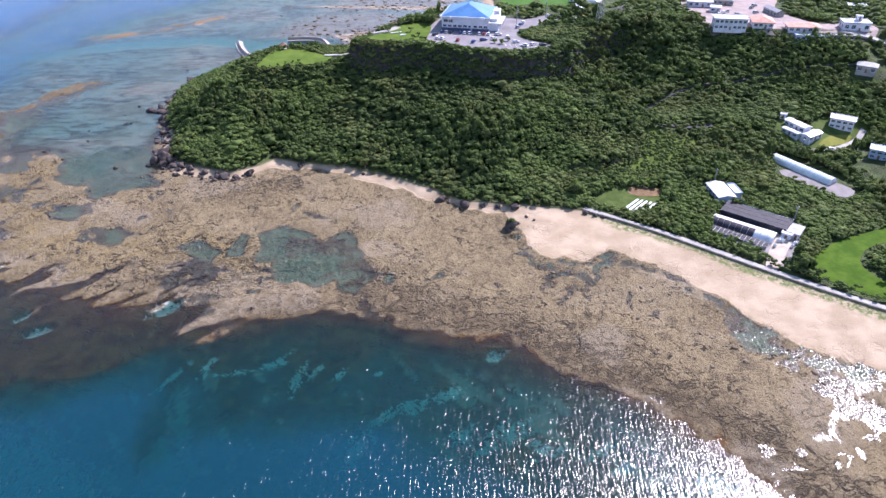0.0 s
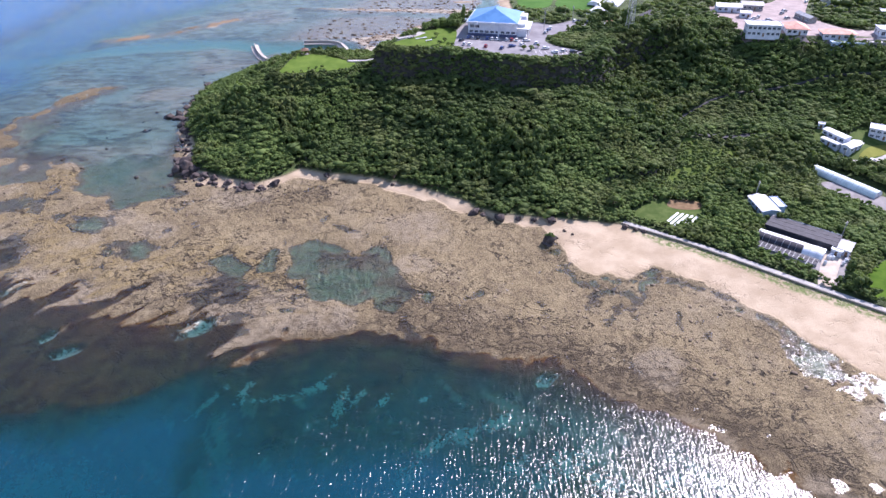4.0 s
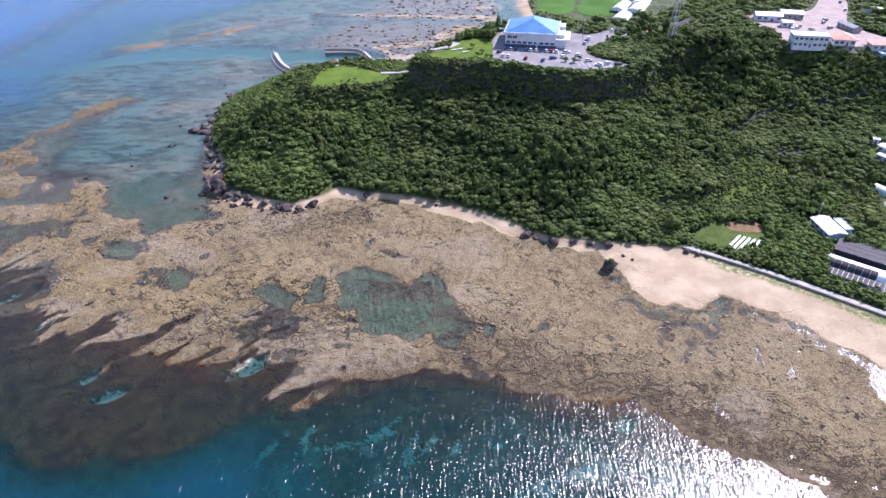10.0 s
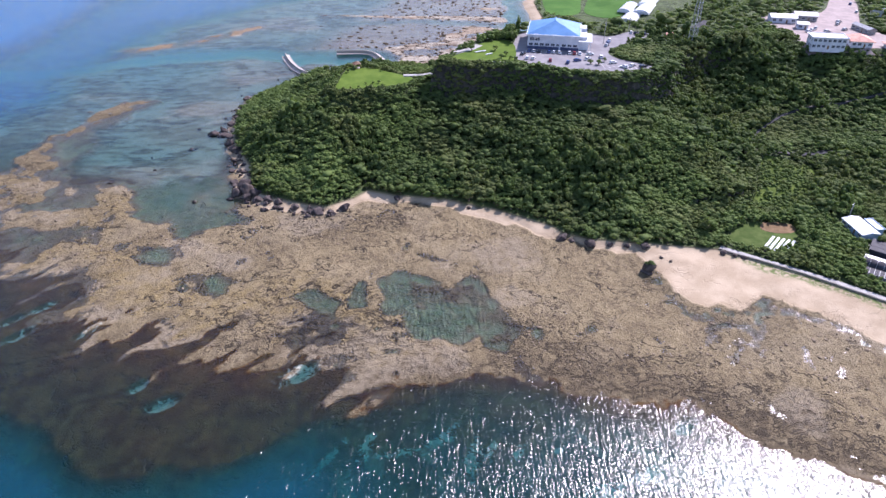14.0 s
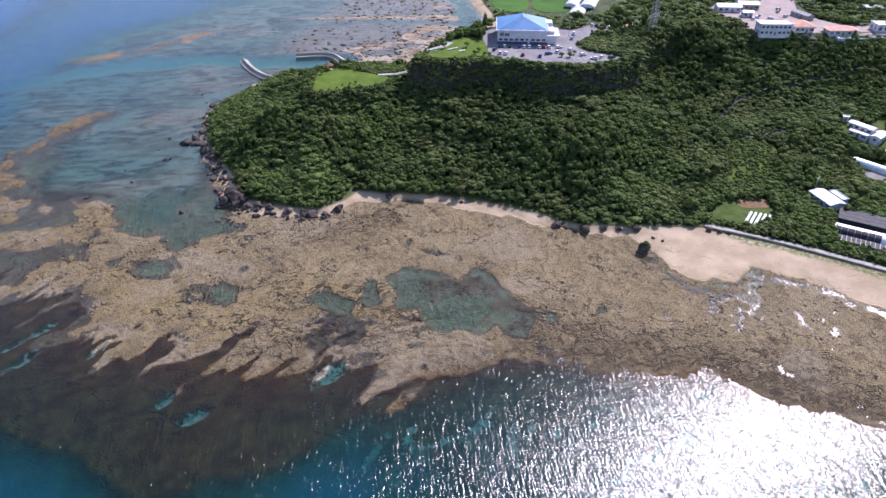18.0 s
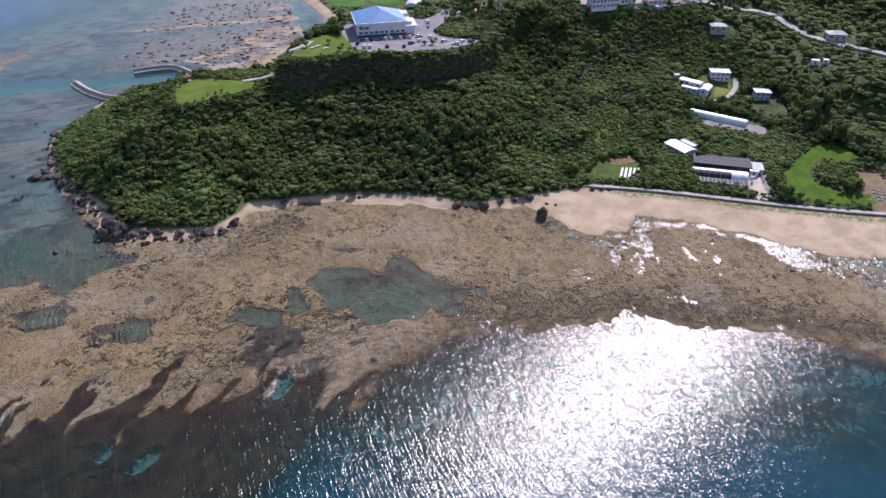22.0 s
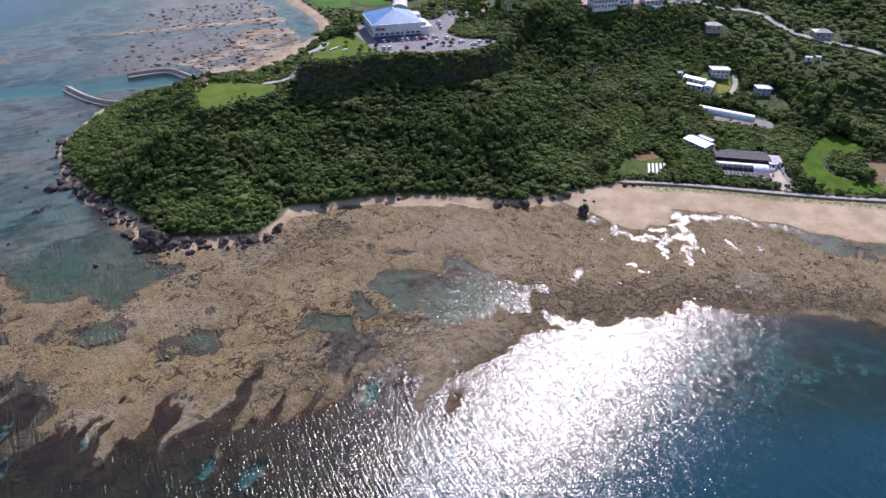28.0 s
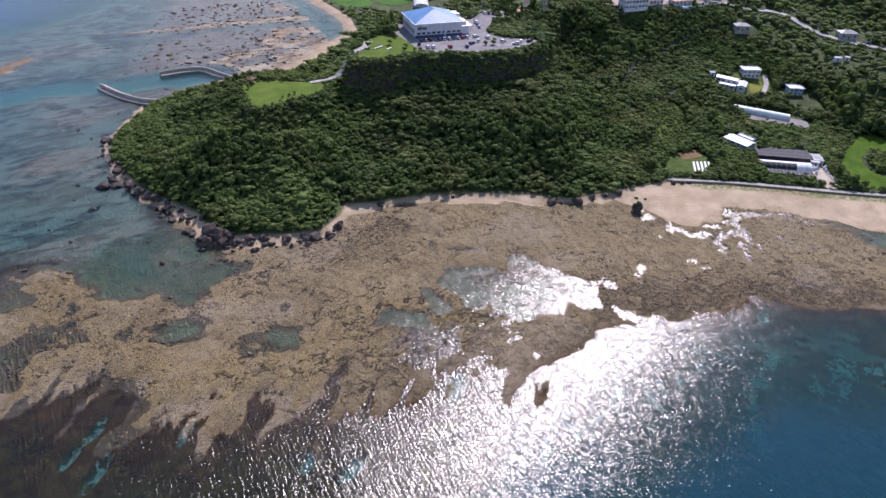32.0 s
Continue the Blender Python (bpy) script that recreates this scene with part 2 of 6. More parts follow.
def sea_height(x, y):
    wx, wy = x + fbm(x, y, 22, 31, 4) * 5, y + fbm(x, y, 22, 47, 4) * 5
    r, s = sdf(REEF, wx, wy), sdf(SHELF, wx, wy)
    # tongues of reef and grooves on the open side
    across = x * 0.73 - y * 0.68
    along = x * 0.68 + y * 0.73
    groove = fbm(across + fbm(x, y, 9, 76, 2) * 2, along * 0.16, 5.2, 71, 3)
    open_side = smooth(-60, -95, x) * smooth(290, 240, y)
    r = r + (groove * 16 - 0.5) * open_side * smooth(40, 5, np.abs(r))
    r = r + (fbm(x, y, 15, 72, 4) * 6 - 1) * smooth(318, 345, y)
    r = r + fbm(x, y, 5, 73, 3) * 3.4 + fbm(x, y, 13, 79, 3) * 2.6
    ledge = smooth(-0.06, 0.06, fbm(x + fbm(x, y, 10, 93, 2) * 4, y, 15, 95, 4))
    flat = 0.10 + 0.26 * ledge * smooth(3, 8, r) + 0.14 * fbm(x, y, 26, 3, 4) + 0.10 * fbm(x, y, 5, 9, 3)
    crack = np.abs(fbm(x + fbm(x, y, 8, 77, 2) * 3, y, 16, 13, 3))
    flat = flat - 0.22 * (1 - smooth(0.0, 0.05, crack)) * smooth(0.1, 0.5, vnoise(x, y, 40, 88))
    sx, sy = x + fbm(x, y, 5, 21, 3) * 1.3, y + fbm(x, y, 5, 22, 3) * 1.3
    pool = np.maximum.reduce([sdf(POOL, sx, sy), sdf(POOL_WEST, sx, sy), sdf(POOL_LONG, sx, sy)])
    basin = smooth(-1.2, 1.6, pool) * 0.52
    for cx, cy, rx, ry, turn in ((-91, 208, 1.6, 1.1, 0.3), (-77, 208, 1.2, 0.9, 0), (-148, 236, 13, 8, -0.5), (-176, 258, 14, 7, -0.6), (-3, 203, 4, 2, 0.3),
                                 (-20, 204, 2, 3, 0), (-58, 250, 12, 4, -0.5), (-72, 196, 3, 2, 0.2), (72, 213, 10, 3.5, -0.6), (88, 203, 8, 3, -0.7), (104, 166, 7, 4, -0.6)):
        c, sn = math.cos(turn), math.sin(turn)
        ax, ay = x - cx + fbm(x, y, 7, 23, 3) * 3, y - cy + fbm(x, y, 7, 24, 3) * 3
        e = np.sqrt(((ax * c + ay * sn) / rx) ** 2 + ((ay * c - ax * sn) / ry) ** 2)
        basin = np.maximum(basin, 0.48 * smooth(1.45, 0.45, e))
    lag = sdf(LAGOON, wx, wy)
    sand_line = sdf(SAND, x, y)
    basin = np.maximum(basin, smooth(-14, 16, lag + 6 * fbm(x, y, 16, 62, 4)) * (1.15 + 0.75 * fbm(x, y, 20, 61, 5)))
    wet = smooth(-18, -3, sand_line) * smooth(3, -1, sand_line) * smooth(15, 40, x)
    basin = np.maximum(basin, 0.5 * wet * smooth(0.10, 0.35, fbm(x, y, 5, 65, 4) + 0.35 * fbm(x, y, 30, 67, 2)))
    film = smooth(-200, -215, x + 0.3 * (y - 300)) * 0.22 * smooth(350, 325, y)
    basin = np.maximum(basin, film + 0.15 * film * fbm(x, y, 12, 66, 3))
    flat = flat - basin
    ro, so = np.maximum(-r, 0), np.maximum(s, 0)
    shelf = -0.22 - 0.95 * (ro / (ro + so + 0.01)) ** 0.9 + 0.22 * fbm(x, y, 14, 91, 4)
    behind = smooth(312, 350, y) * smooth(-420, -300, x)
    outer = sdf(OUTER, x + fbm(x, y, 60, 209, 3) * 16, y + fbm(x, y, 60, 210, 3) * 16)
    bay = -1.25 - 0.35 * smooth(-190, -260, x) - 6.5 * smooth(-25, 55, outer) + 0.45 * fbm(x * 0.6, y, 50, 201, 5) + 0.6 * smooth(0.25, 0.5, fbm(x * 0.4 - y * 0.15, y, 24, 203, 5)) * smooth(20, -20, outer)
    bay = np.minimum(bay, -0.4)
    tidal = smooth(-160, -120, x - 0.35 * (y - 560)) * smooth(480, 515, y)
    bay = bay * (1 - tidal) + tidal * (-0.09 + 0.15 * fbm(x * 0.35, y, 30, 207, 4) + 0.10 * smooth(60, 20, np.hypot(x - 0, y - 560)))
    strip = line_distance(STRIP, x, y) + fbm(x, y, 14, 208, 3) * 3
    bay = bay - 0.75 * smooth(9, 3, strip)
    bank = sdf(BANK, x + fbm(x, y, 14, 218, 4) * 7, y + fbm(x, y, 14, 219, 4) * 7)
    bay = bay + (0.03 + 0.22 * fbm(x * 0.5, y, 9, 217, 4) - bay) * smooth(-4, 5, bank)
    ridge = line_distance(RIDGE, x, y) + fbm(x, y, 14, 216, 4) * 2.5 - 4.5 * smooth(-110, 0, x)
    bay = bay + (0.22 - bay) * smooth(4, 1, ridge)
    channel = line_distance(CHANNEL, x, y)
    bay = np.minimum(bay, -2.9 + 3.1 * smooth(9, 24, channel + fbm(x, y, 20, 205, 3) * 6))
    shelf = shelf - 1.7 * smooth(0.15, 0.75, sand_pits(x, y))
    bar = line_distance(BAR, x, y) + fbm(x, y, 16, 211, 4) * 5
    bay = bay + (0.06 - bay) * smooth(12, 4, bar) * smooth(-0.35, 0.0, fbm(x, y, 34, 213, 3))
    shelf = shelf * (1 - behind) + bay * behind
    off = np.maximum(-s, 0)
    west = smooth(-82, -104, x) * smooth(330, 260, y)
    deep = -1.9 - (0.10 + 0.50 * west) * np.minimum(off, 38) - 0.32 * np.maximum(off - 38, 0) + (fbm(x, y, 20, 111, 5) * 1.6 + fbm(x, y, 5, 112, 3) * 0.7) * smooth(0, 10, off)
    deep = np.maximum(deep, -9.5 + 0.5 * fbm(x, y, 30, 116, 3) - 7 * smooth(-60, -160, sdf(DEEP_SAND, x, y)))
    deep = np.maximum(deep, -16 + 2 * fbm(x, y, 60, 115, 2))
    z = np.where(r > 0, flat, flat + (shelf - flat) * smooth(0, 2.6, ro))
    z = np.where(s > 0, z, np.minimum(shelf, deep))
    return z, r, s, lag


def ground_height(x, y, full=False):
    x, y = np.asarray(x, float), np.asarray(y, float)
    d, zl = land_height(x, y)
    zs, r, s, lag = sea_height(x, y)
    b = sdf(SAND, x + fbm(x, y, 10, 131, 3) * 2.5, y + fbm(x, y, 10, 137, 3) * 2.5)
    rise = np.clip(np.maximum(b, 0) / (np.maximum(b, 0) + np.maximum(-d, 0) + 0.01), 0, 1)
    beach = 0.35 + 1.7 * rise ** 1.3 + 0.05 * fbm(x, y, 6, 139, 3)
    far_shore = smooth(26, 0, -d) * smooth(470, 500, y)
    zs = np.where(b > 0, np.maximum(beach, zs), zs)
    zs = zs * (1 - far_shore) + np.maximum(zs, 1.7) * far_shore
    blend = smooth(-1.5, 1.5, d)
    z = zs + (zl - zs) * blend
    if full:
        return z, d, r, s, b, lag, far_shore
    return z


# ---- mesh helpers ----
def fast_mesh(name, verts, faces):
    """A mesh from an array of places and an array of triangles or quads."""
    verts, faces = np.asarray(verts, np.float32), np.asarray(faces, np.int32)
    me = bpy.data.meshes.new(name)
    n, k = faces.shape
    me.vertices.add(len(verts))
    me.vertices.foreach_set("co", verts.ravel())
    me.loops.add(n * k)
    me.loops.foreach_set("vertex_index", faces.ravel())
    me.polygons.add(n)
    me.polygons.foreach_set("loop_start", np.arange(0, n * k, k, dtype=np.int32))
    me.update(calc_edges=True)
    return me


def shade_smooth(me):
    me.polygons.foreach_set("use_smooth", np.ones(len(me.polygons), bool))


def give(me, name, values):
    a = me.attributes.new(name, "FLOAT", "POINT")
    a.data.foreach_set("value", np.asarray(values, np.float32))


def sheet(name, xs, ys, zfun):
    gx, gy = np.meshgrid(xs, ys)
    x, y = gx.ravel(), gy.ravel()
    z, extra = zfun(x, y)
    w, h = len(xs), len(ys)
    i = (np.arange(h - 1)[:, None] * w + np.arange(w - 1)[None, :]).ravel()
    me = fast_mesh(name, np.stack([x, y, z], 1), np.stack([i, i + 1, i + w + 1, i + w], 1))
    shade_smooth(me)
    for key, values in extra.items():
        give(me, key, values)
    return me


def steps(lo, hi, step, reach_lo, reach_hi, grow=1.22):
    """Even steps between lo and hi, growing ones beyond."""
    mid = list(np.arange(lo, hi + step / 2, step))
    a, s = [], step
    while (mid[0] if not a else a[-1]) > reach_lo:
        s *= grow
        a.append((mid[0] if not a else a[-1]) - s)
    b, s = [], step
    while (mid[-1] if not b else b[-1]) < reach_hi:
        s *= grow
        b.append((mid[-1] if not b else b[-1]) + s)
    return np.array(a[::-1] + mid + b)


# ---- node helpers ----
def material(name):
    m = bpy.data.materials.new(name)
    m.use_nodes = True
    m.node_tree.nodes.clear()
    return m


class Nodes:
    """Short calls to wire up one material."""

    def __init__(self, m):
        self.m, self.t = m, m.node_tree
        self.out = self.t.nodes.new("ShaderNodeOutputMaterial")
        self.geo = self.t.nodes.new("ShaderNodeNewGeometry")
        self.pos = self.geo.outputs["Position"]

    def node(self, kind, **inputs):
        n = self.t.nodes.new(kind)
        for key, value in inputs.items():
            self.put(n.inputs[key.replace("_", " ")], value)
        return n

    def put(self, socket, value):
        if isinstance(value, bpy.types.NodeSocket):
            self.t.links.new(value, socket)
        elif value is not None:
            if isinstance(value, tuple) and len(value) == 3 and len(socket.default_value) == 4:
                value = (*value, 1)
            socket.default_value = value

    def attr(self, name):
        n = self.t.nodes.new("ShaderNodeAttribute")
        n.attribute_name = name
        return n.outputs["Fac"]

    def math(self, op, a, b=None, c=None, clamp=False):
        n = self.t.nodes.new("ShaderNodeMath")
        n.operation, n.use_clamp = op, clamp
        for i, v in enumerate((a, b, c)):
            if v is not None:
                self.put(n.inputs[i], v)
        return n.outputs[0]

    def scaled(self, v, scale, turn=0.0):
        n = self.t.nodes.new("ShaderNodeMapping")
        n.inputs["Scale"].default_value = scale
        n.inputs["Rotation"].default_value = (0, 0, turn)
        self.t.links.new(v, n.inputs["Vector"])
        return n.outputs[0]

    def noise(self, scale, detail=4, rough=0.55, vector=None, distortion=0.0):
        n = self.node("ShaderNodeTexNoise", Scale=scale, Detail=detail, Roughness=rough, Distortion=distortion)
        self.t.links.new(vector or self.pos, n.inputs["Vector"])
        return n.outputs["Fac"]

    def voronoi(self, scale, feature="F1", vector=None, out="Distance", randomness=1.0):
        n = self.t.nodes.new("ShaderNodeTexVoronoi")
        n.feature = feature
        n.inputs["Scale"].default_value = scale
        n.inputs["Randomness"].default_value = randomness
        self.t.links.new(vector or self.pos, n.inputs["Vector"])
        return n.outputs[out]

    def ramp(self, v, lo, hi, a=0.0, b=1.0):
        n = self.t.nodes.new("ShaderNodeMapRange")
        n.interpolation_type = "SMOOTHSTEP"
        for key, value in (("Value", v), ("From Min", lo), ("From Max", hi), ("To Min", a), ("To Max", b)):
            self.put(n.inputs[key], value)
        return n.outputs[0]

    def mix(self, f, a, b):
        n = self.t.nodes.new("ShaderNodeMix")
        n.data_type = "RGBA"
        self.put(n.inputs["Factor"], f)
        self.put(n.inputs["A"], a)
        self.put(n.inputs["B"], b)
        return n.outputs["Result"]

    def bump(self, h, strength=0.5, distance=0.1, normal=None):
        n = self.node("ShaderNodeBump", Strength=strength, Distance=distance)
        self.t.links.new(h, n.inputs["Height"])
        if normal:
            self.t.links.new(normal, n.inputs["Normal"])
        return n.outputs[0]

    def surface(self, color, rough=0.7, metal=0.0, normal=None, specular=0.4):
        n = self.node("ShaderNodeBsdfPrincipled")
        self.put(n.inputs["Base Color"], color)
        self.put(n.inputs["Roughness"], rough)
        self.put(n.inputs["Metallic"], metal)
        self.put(n.inputs["Specular IOR Level"], specular)
        if normal:
            self.t.links.new(normal, n.inputs["Normal"])
        return n.outputs[0]

    def done(self, shader):
        self.t.links.new(shader, self.out.inputs["Surface"])
        return self.m


# ---- materials of the ground and the sea ----
def ground_material():
    n = Nodes(material("reef_sand_and_soil"))
    sway = n.t.nodes.new("ShaderNodeTexNoise")
    n.put(sway.inputs["Vector"], n.pos)
    sway.inputs["Scale"].default_value, sway.inputs["Detail"].default_value = 0.16, 4
    shift = n.t.nodes.new("ShaderNodeVectorMath")
    shift.operation = "MULTIPLY_ADD"
    n.put(shift.inputs[0], sway.outputs["Color"])
    shift.inputs[1].default_value = (11, 11, 0)
    n.put(shift.inputs[2], n.pos)
    bent = shift.outputs[0]
    big, mid, fine = n.noise(0.03, 5, 0.6), n.noise(0.26, 7, 0.68), n.noise(1.5, 6, 0.72)
    # bare reef: tan and olive rock, golden towards the rim, with worn plates and dark lines for cracks and ledge shade
    reef = n.mix(n.ramp(big, 0.40, 0.60), (0.157, 0.119, 0.062), (0.211, 0.163, 0.086))
    reef = n.mix(n.ramp(n.noise(0.10, 6, 0.7), 0.46, 0.62, 0, 0.45), reef, (0.251, 0.196, 0.106))
    streak = n.noise(0.42, 6, 0.70, n.scaled(bent, (1.0, 0.30, 1.0), radians(-28)))
    reef = n.mix(n.ramp(streak, 0.48, 0.62, 0, 0.60), reef, (0.075, 0.055, 0.032))
    reef = n.mix(n.ramp(mid, 0.54, 0.70, 0, 0.45), reef, (0.301, 0.240, 0.134))
    cell = n.voronoi(0.085, "F1", bent, "Color")
    reef = n.mix(n.ramp(cell, 0.60, 0.68, 0, 0.22), reef, (0.274, 0.225, 0.144))
    reef = n.mix(n.ramp(cell, 0.30, 0.24, 0, 0.20), reef, (0.091, 0.068, 0.038))
    gold = n.math("MULTIPLY", n.attr("gold"), n.ramp(n.noise(0.16, 6, 0.68), 0.42, 0.60, 0.05, 0.60))
    reef = n.mix(gold, reef, (0.232, 0.168, 0.062))
    # pale on the crests of the fine relief, dark in its hollows
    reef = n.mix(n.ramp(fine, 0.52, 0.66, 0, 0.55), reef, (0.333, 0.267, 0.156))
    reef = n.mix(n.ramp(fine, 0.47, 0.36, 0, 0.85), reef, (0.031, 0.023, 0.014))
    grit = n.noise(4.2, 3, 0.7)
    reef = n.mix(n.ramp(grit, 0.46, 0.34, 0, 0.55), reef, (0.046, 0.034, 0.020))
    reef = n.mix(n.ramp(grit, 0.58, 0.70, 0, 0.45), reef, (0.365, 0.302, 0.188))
    crag = n.attr("crag")
    c1 = n.math("ABSOLUTE", n.math("SUBTRACT", n.noise(0.13, 3, 0.55, n.scaled(bent, (0.55, 1.0, 1.0))), 0.5))
    joint = n.math("MULTIPLY", n.ramp(c1, 0.007, 0.020, 1, 0), n.ramp(n.math("ADD", n.noise(0.06, 5, 0.6), n.math("MULTIPLY", crag, 0.22)), 0.50, 0.60))
    c2 = n.math("ABSOLUTE", n.math("SUBTRACT", n.noise(0.34, 3, 0.55, n.scaled(bent, (0.7, 1.0, 1.0))), 0.5))
    small = n.math("MULTIPLY", n.ramp(c2, 0.012, 0.036, 0.9, 0), n.ramp(n.math("ADD", n.noise(0.085, 5, 0.6), n.math("MULTIPLY", crag, 0.20)), 0.53, 0.64))
    joints = n.math("MAXIMUM", joint, small)
    # cracks, and the shade under ledges, painted as dark lines in the rock colour
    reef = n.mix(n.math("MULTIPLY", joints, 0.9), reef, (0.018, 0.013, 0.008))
    reef = n.mix(n.math("MULTIPLY", n.attr("rim"), n.ramp(mid, 0.40, 0.62, 0.80, 0.30)), reef, (0.075, 0.055, 0.031))
    # under water: brown weed, crisp against the bare rock
    weed = n.mix(n.ramp(n.noise(0.12, 6, 0.65), 0.40, 0.60), (0.066, 0.029, 0.006), (0.112, 0.059, 0.015))
    weed = n.mix(n.ramp(mid, 0.50, 0.66, 0, 0.6), weed, (0.175, 0.104, 0.032))
    weed = n.mix(n.ramp(fine, 0.47, 0.36, 0, 0.8), weed, (0.018, 0.012, 0.008))
    weed = n.mix(n.ramp(grit, 0.60, 0.72, 0, 0.6), weed, (0.190, 0.140, 0.080))
    # the same cracks and painted ledge shade over the weed
    weed = n.mix(n.math("MULTIPLY", joints, 0.7), weed, (0.012, 0.009, 0.007))
    ragged = n.math("ADD", n.math("MULTIPLY", n.attr("edge"), 8.0), n.math("ADD", n.math("MULTIPLY", n.math("SUBTRACT", fine, 0.5), 5.0), n.math("MULTIPLY", n.math("SUBTRACT", mid, 0.5), 5.0)))
    color = n.mix(n.math("MULTIPLY", n.attr("weed"), n.ramp(ragged, 0.5, -0.7)), reef, weed)
    color = n.mix(n.math("MULTIPLY", n.attr("pale"), n.ramp(mid, 0.36, 0.56, 0.15, 0.9)), color, (0.262, 0.216, 0.152))
    color = n.mix(n.math("MULTIPLY", n.attr("algae"), n.ramp(n.noise(0.35, 6, 0.7), 0.34, 0.60, 0.15, 0.80)), color, (0.215, 0.275, 0.150))
    # the bay: brown rubble and weed, drifts of pale sand between
    drift = n.math("ADD", n.math("MULTIPLY", n.noise(0.22, 6, 0.68, n.scaled(n.pos, (0.36, 1.0, 1.0), radians(-18))), 0.6), n.math("MULTIPLY", n.noise(0.03, 4, 0.6), 0.4))
    rubble = n.mix(n.ramp(n.noise(0.14, 7, 0.7), 0.42, 0.58), (0.085, 0.060, 0.042), (0.210, 0.160, 0.115))
    rubble = n.mix(n.ramp(drift, 0.455, 0.55, 0, 0.8), rubble, (0.42, 0.39, 0.31))
    color = n.mix(n.attr("bay"), color, rubble)
    # sand
    sand = n.mix(n.ramp(n.noise(0.09, 4), 0.35, 0.65), (0.325, 0.250, 0.160), (0.425, 0.336, 0.228))
    sand = n.mix(n.ramp(n.noise(0.5, 6, 0.75), 0.60, 0.74, 0, 0.6), sand, (0.27, 0.20, 0.145))
    sand = n.mix(n.ramp(n.noise(2.4, 5, 0.75), 0.60, 0.72, 0, 0.4), sand, (0.58, 0.50, 0.39))
    color = n.mix(n.attr("sand"), color, sand)
    # white coral sand in pits, chutes and the channel
    heap = n.math("ADD", n.attr("white"), n.math("ADD", n.math("MULTIPLY", n.math("SUBTRACT", n.noise(0.42, 6, 0.72, bent), 0.5), 3.2), n.math("MULTIPLY", n.math("SUBTRACT", fine, 0.5), 1.6)))
    white = n.math("MULTIPLY", n.ramp(heap, 0.52, 0.72), n.ramp(n.attr("white"), 0.02, 0.20))
    color = n.mix(white, color, (0.34, 0.36, 0.29))
    # soil and rough grass on land
    soil = n.mix(n.ramp(n.noise(0.2, 5), 0.4, 0.6), (0.036, 0.055, 0.016), (0.065, 0.095, 0.026))
    color = n.mix(n.attr("land"), color, soil)
    tuft = n.mix(n.ramp(n.noise(0.7, 6, 0.7), 0.4, 0.6), (0.085, 0.120, 0.030), (0.150, 0.180, 0.060))
    color = n.mix(n.math("MULTIPLY", n.attr("grass"), n.ramp(n.noise(0.55, 6, 0.75), 0.42, 0.55)), color, tuft)
    rock = n.mix(n.ramp(n.noise(0.5, 6, 0.7), 0.35, 0.65), (0.028, 0.028, 0.022), (0.085, 0.080, 0.066))
    color = n.mix(n.attr("rock"), color, rock)
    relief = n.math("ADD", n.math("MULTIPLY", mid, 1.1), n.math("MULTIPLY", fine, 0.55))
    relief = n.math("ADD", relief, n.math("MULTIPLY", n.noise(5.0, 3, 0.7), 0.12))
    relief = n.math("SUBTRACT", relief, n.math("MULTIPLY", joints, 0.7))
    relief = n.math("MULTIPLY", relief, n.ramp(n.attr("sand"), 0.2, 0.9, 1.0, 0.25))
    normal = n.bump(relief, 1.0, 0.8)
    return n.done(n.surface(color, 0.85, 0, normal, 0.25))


def water_material():
    n = Nodes(material("sea_water"))
    d = n.attr("depth")
    tint = n.t.nodes.new("ShaderNodeCombineColor")
    for i, k in enumerate((0.34, 0.058, 0.056)):
        n.put(tint.inputs[i], n.math("EXPONENT", n.math("MULTIPLY", d, -k)))
    clear = n.node("ShaderNodeBsdfTransparent")
    n.put(clear.inputs["Color"], tint.outputs[0])
    body = n.node("ShaderNodeBsdfDiffuse")
    # far bay bluer: sky reflection and haze put into the body colour
    n.put(body.inputs["Color"], n.mix(n.attr("open"), n.mix(n.ramp(d, 3.0, 14.0), (0.003, 0.054, 0.062), (0.002, 0.056, 0.098)), (0.003, 0.105, 0.270)))
    murk = n.math("DIVIDE", n.math("MULTIPLY", d, d), n.math("ADD", d, 2.5))
    thick = n.math("SUBTRACT", 1.0, n.math("EXPONENT", n.math("MULTIPLY", murk, -0.125)))
    mixed = n.node("ShaderNodeMixShader")
    n.put(mixed.inputs[0], thick)
    n.put(mixed.inputs[1], clear.outputs[0])
    n.put(mixed.inputs[2], body.outputs[0])
    # long-crested wind ripples that run north to south
    ripple = n.noise(1.15, 2, 0.55, n.scaled(n.pos, (1.0, 0.16, 1)), 0.3)
    chop = n.noise(3.4, 1, 0.5, n.scaled(n.pos, (1.0, 0.40, 1), radians(9)))
    h = n.math("ADD", n.math("MULTIPLY", ripple, 0.30), n.math("MULTIPLY", chop, 0.075))
    calm = n.ramp(d, 0.3, 0.9, 1.1, 1.0)
    bump = n.t.nodes.new("ShaderNodeBump")
    n.put(bump.inputs["Height"], h)
    n.put(bump.inputs["Distance"], 1.0)
    n.put(bump.inputs["Strength"], calm)
    gloss = n.node("ShaderNodeBsdfGlossy", Roughness=0.21)
    gloss.distribution = "BECKMANN"
    n.put(gloss.inputs["Normal"], bump.outputs[0])
    fres = n.node("ShaderNodeFresnel", IOR=1.39)
    n.put(fres.inputs["Normal"], bump.outputs[0])
    top = n.node("ShaderNodeMixShader")
    n.put(top.inputs[0], fres.outputs[0])
    n.put(top.inputs[1], mixed.outputs[0])
    n.put(top.inputs[2], gloss.outputs[0])
    return n.done(top.outputs[0])


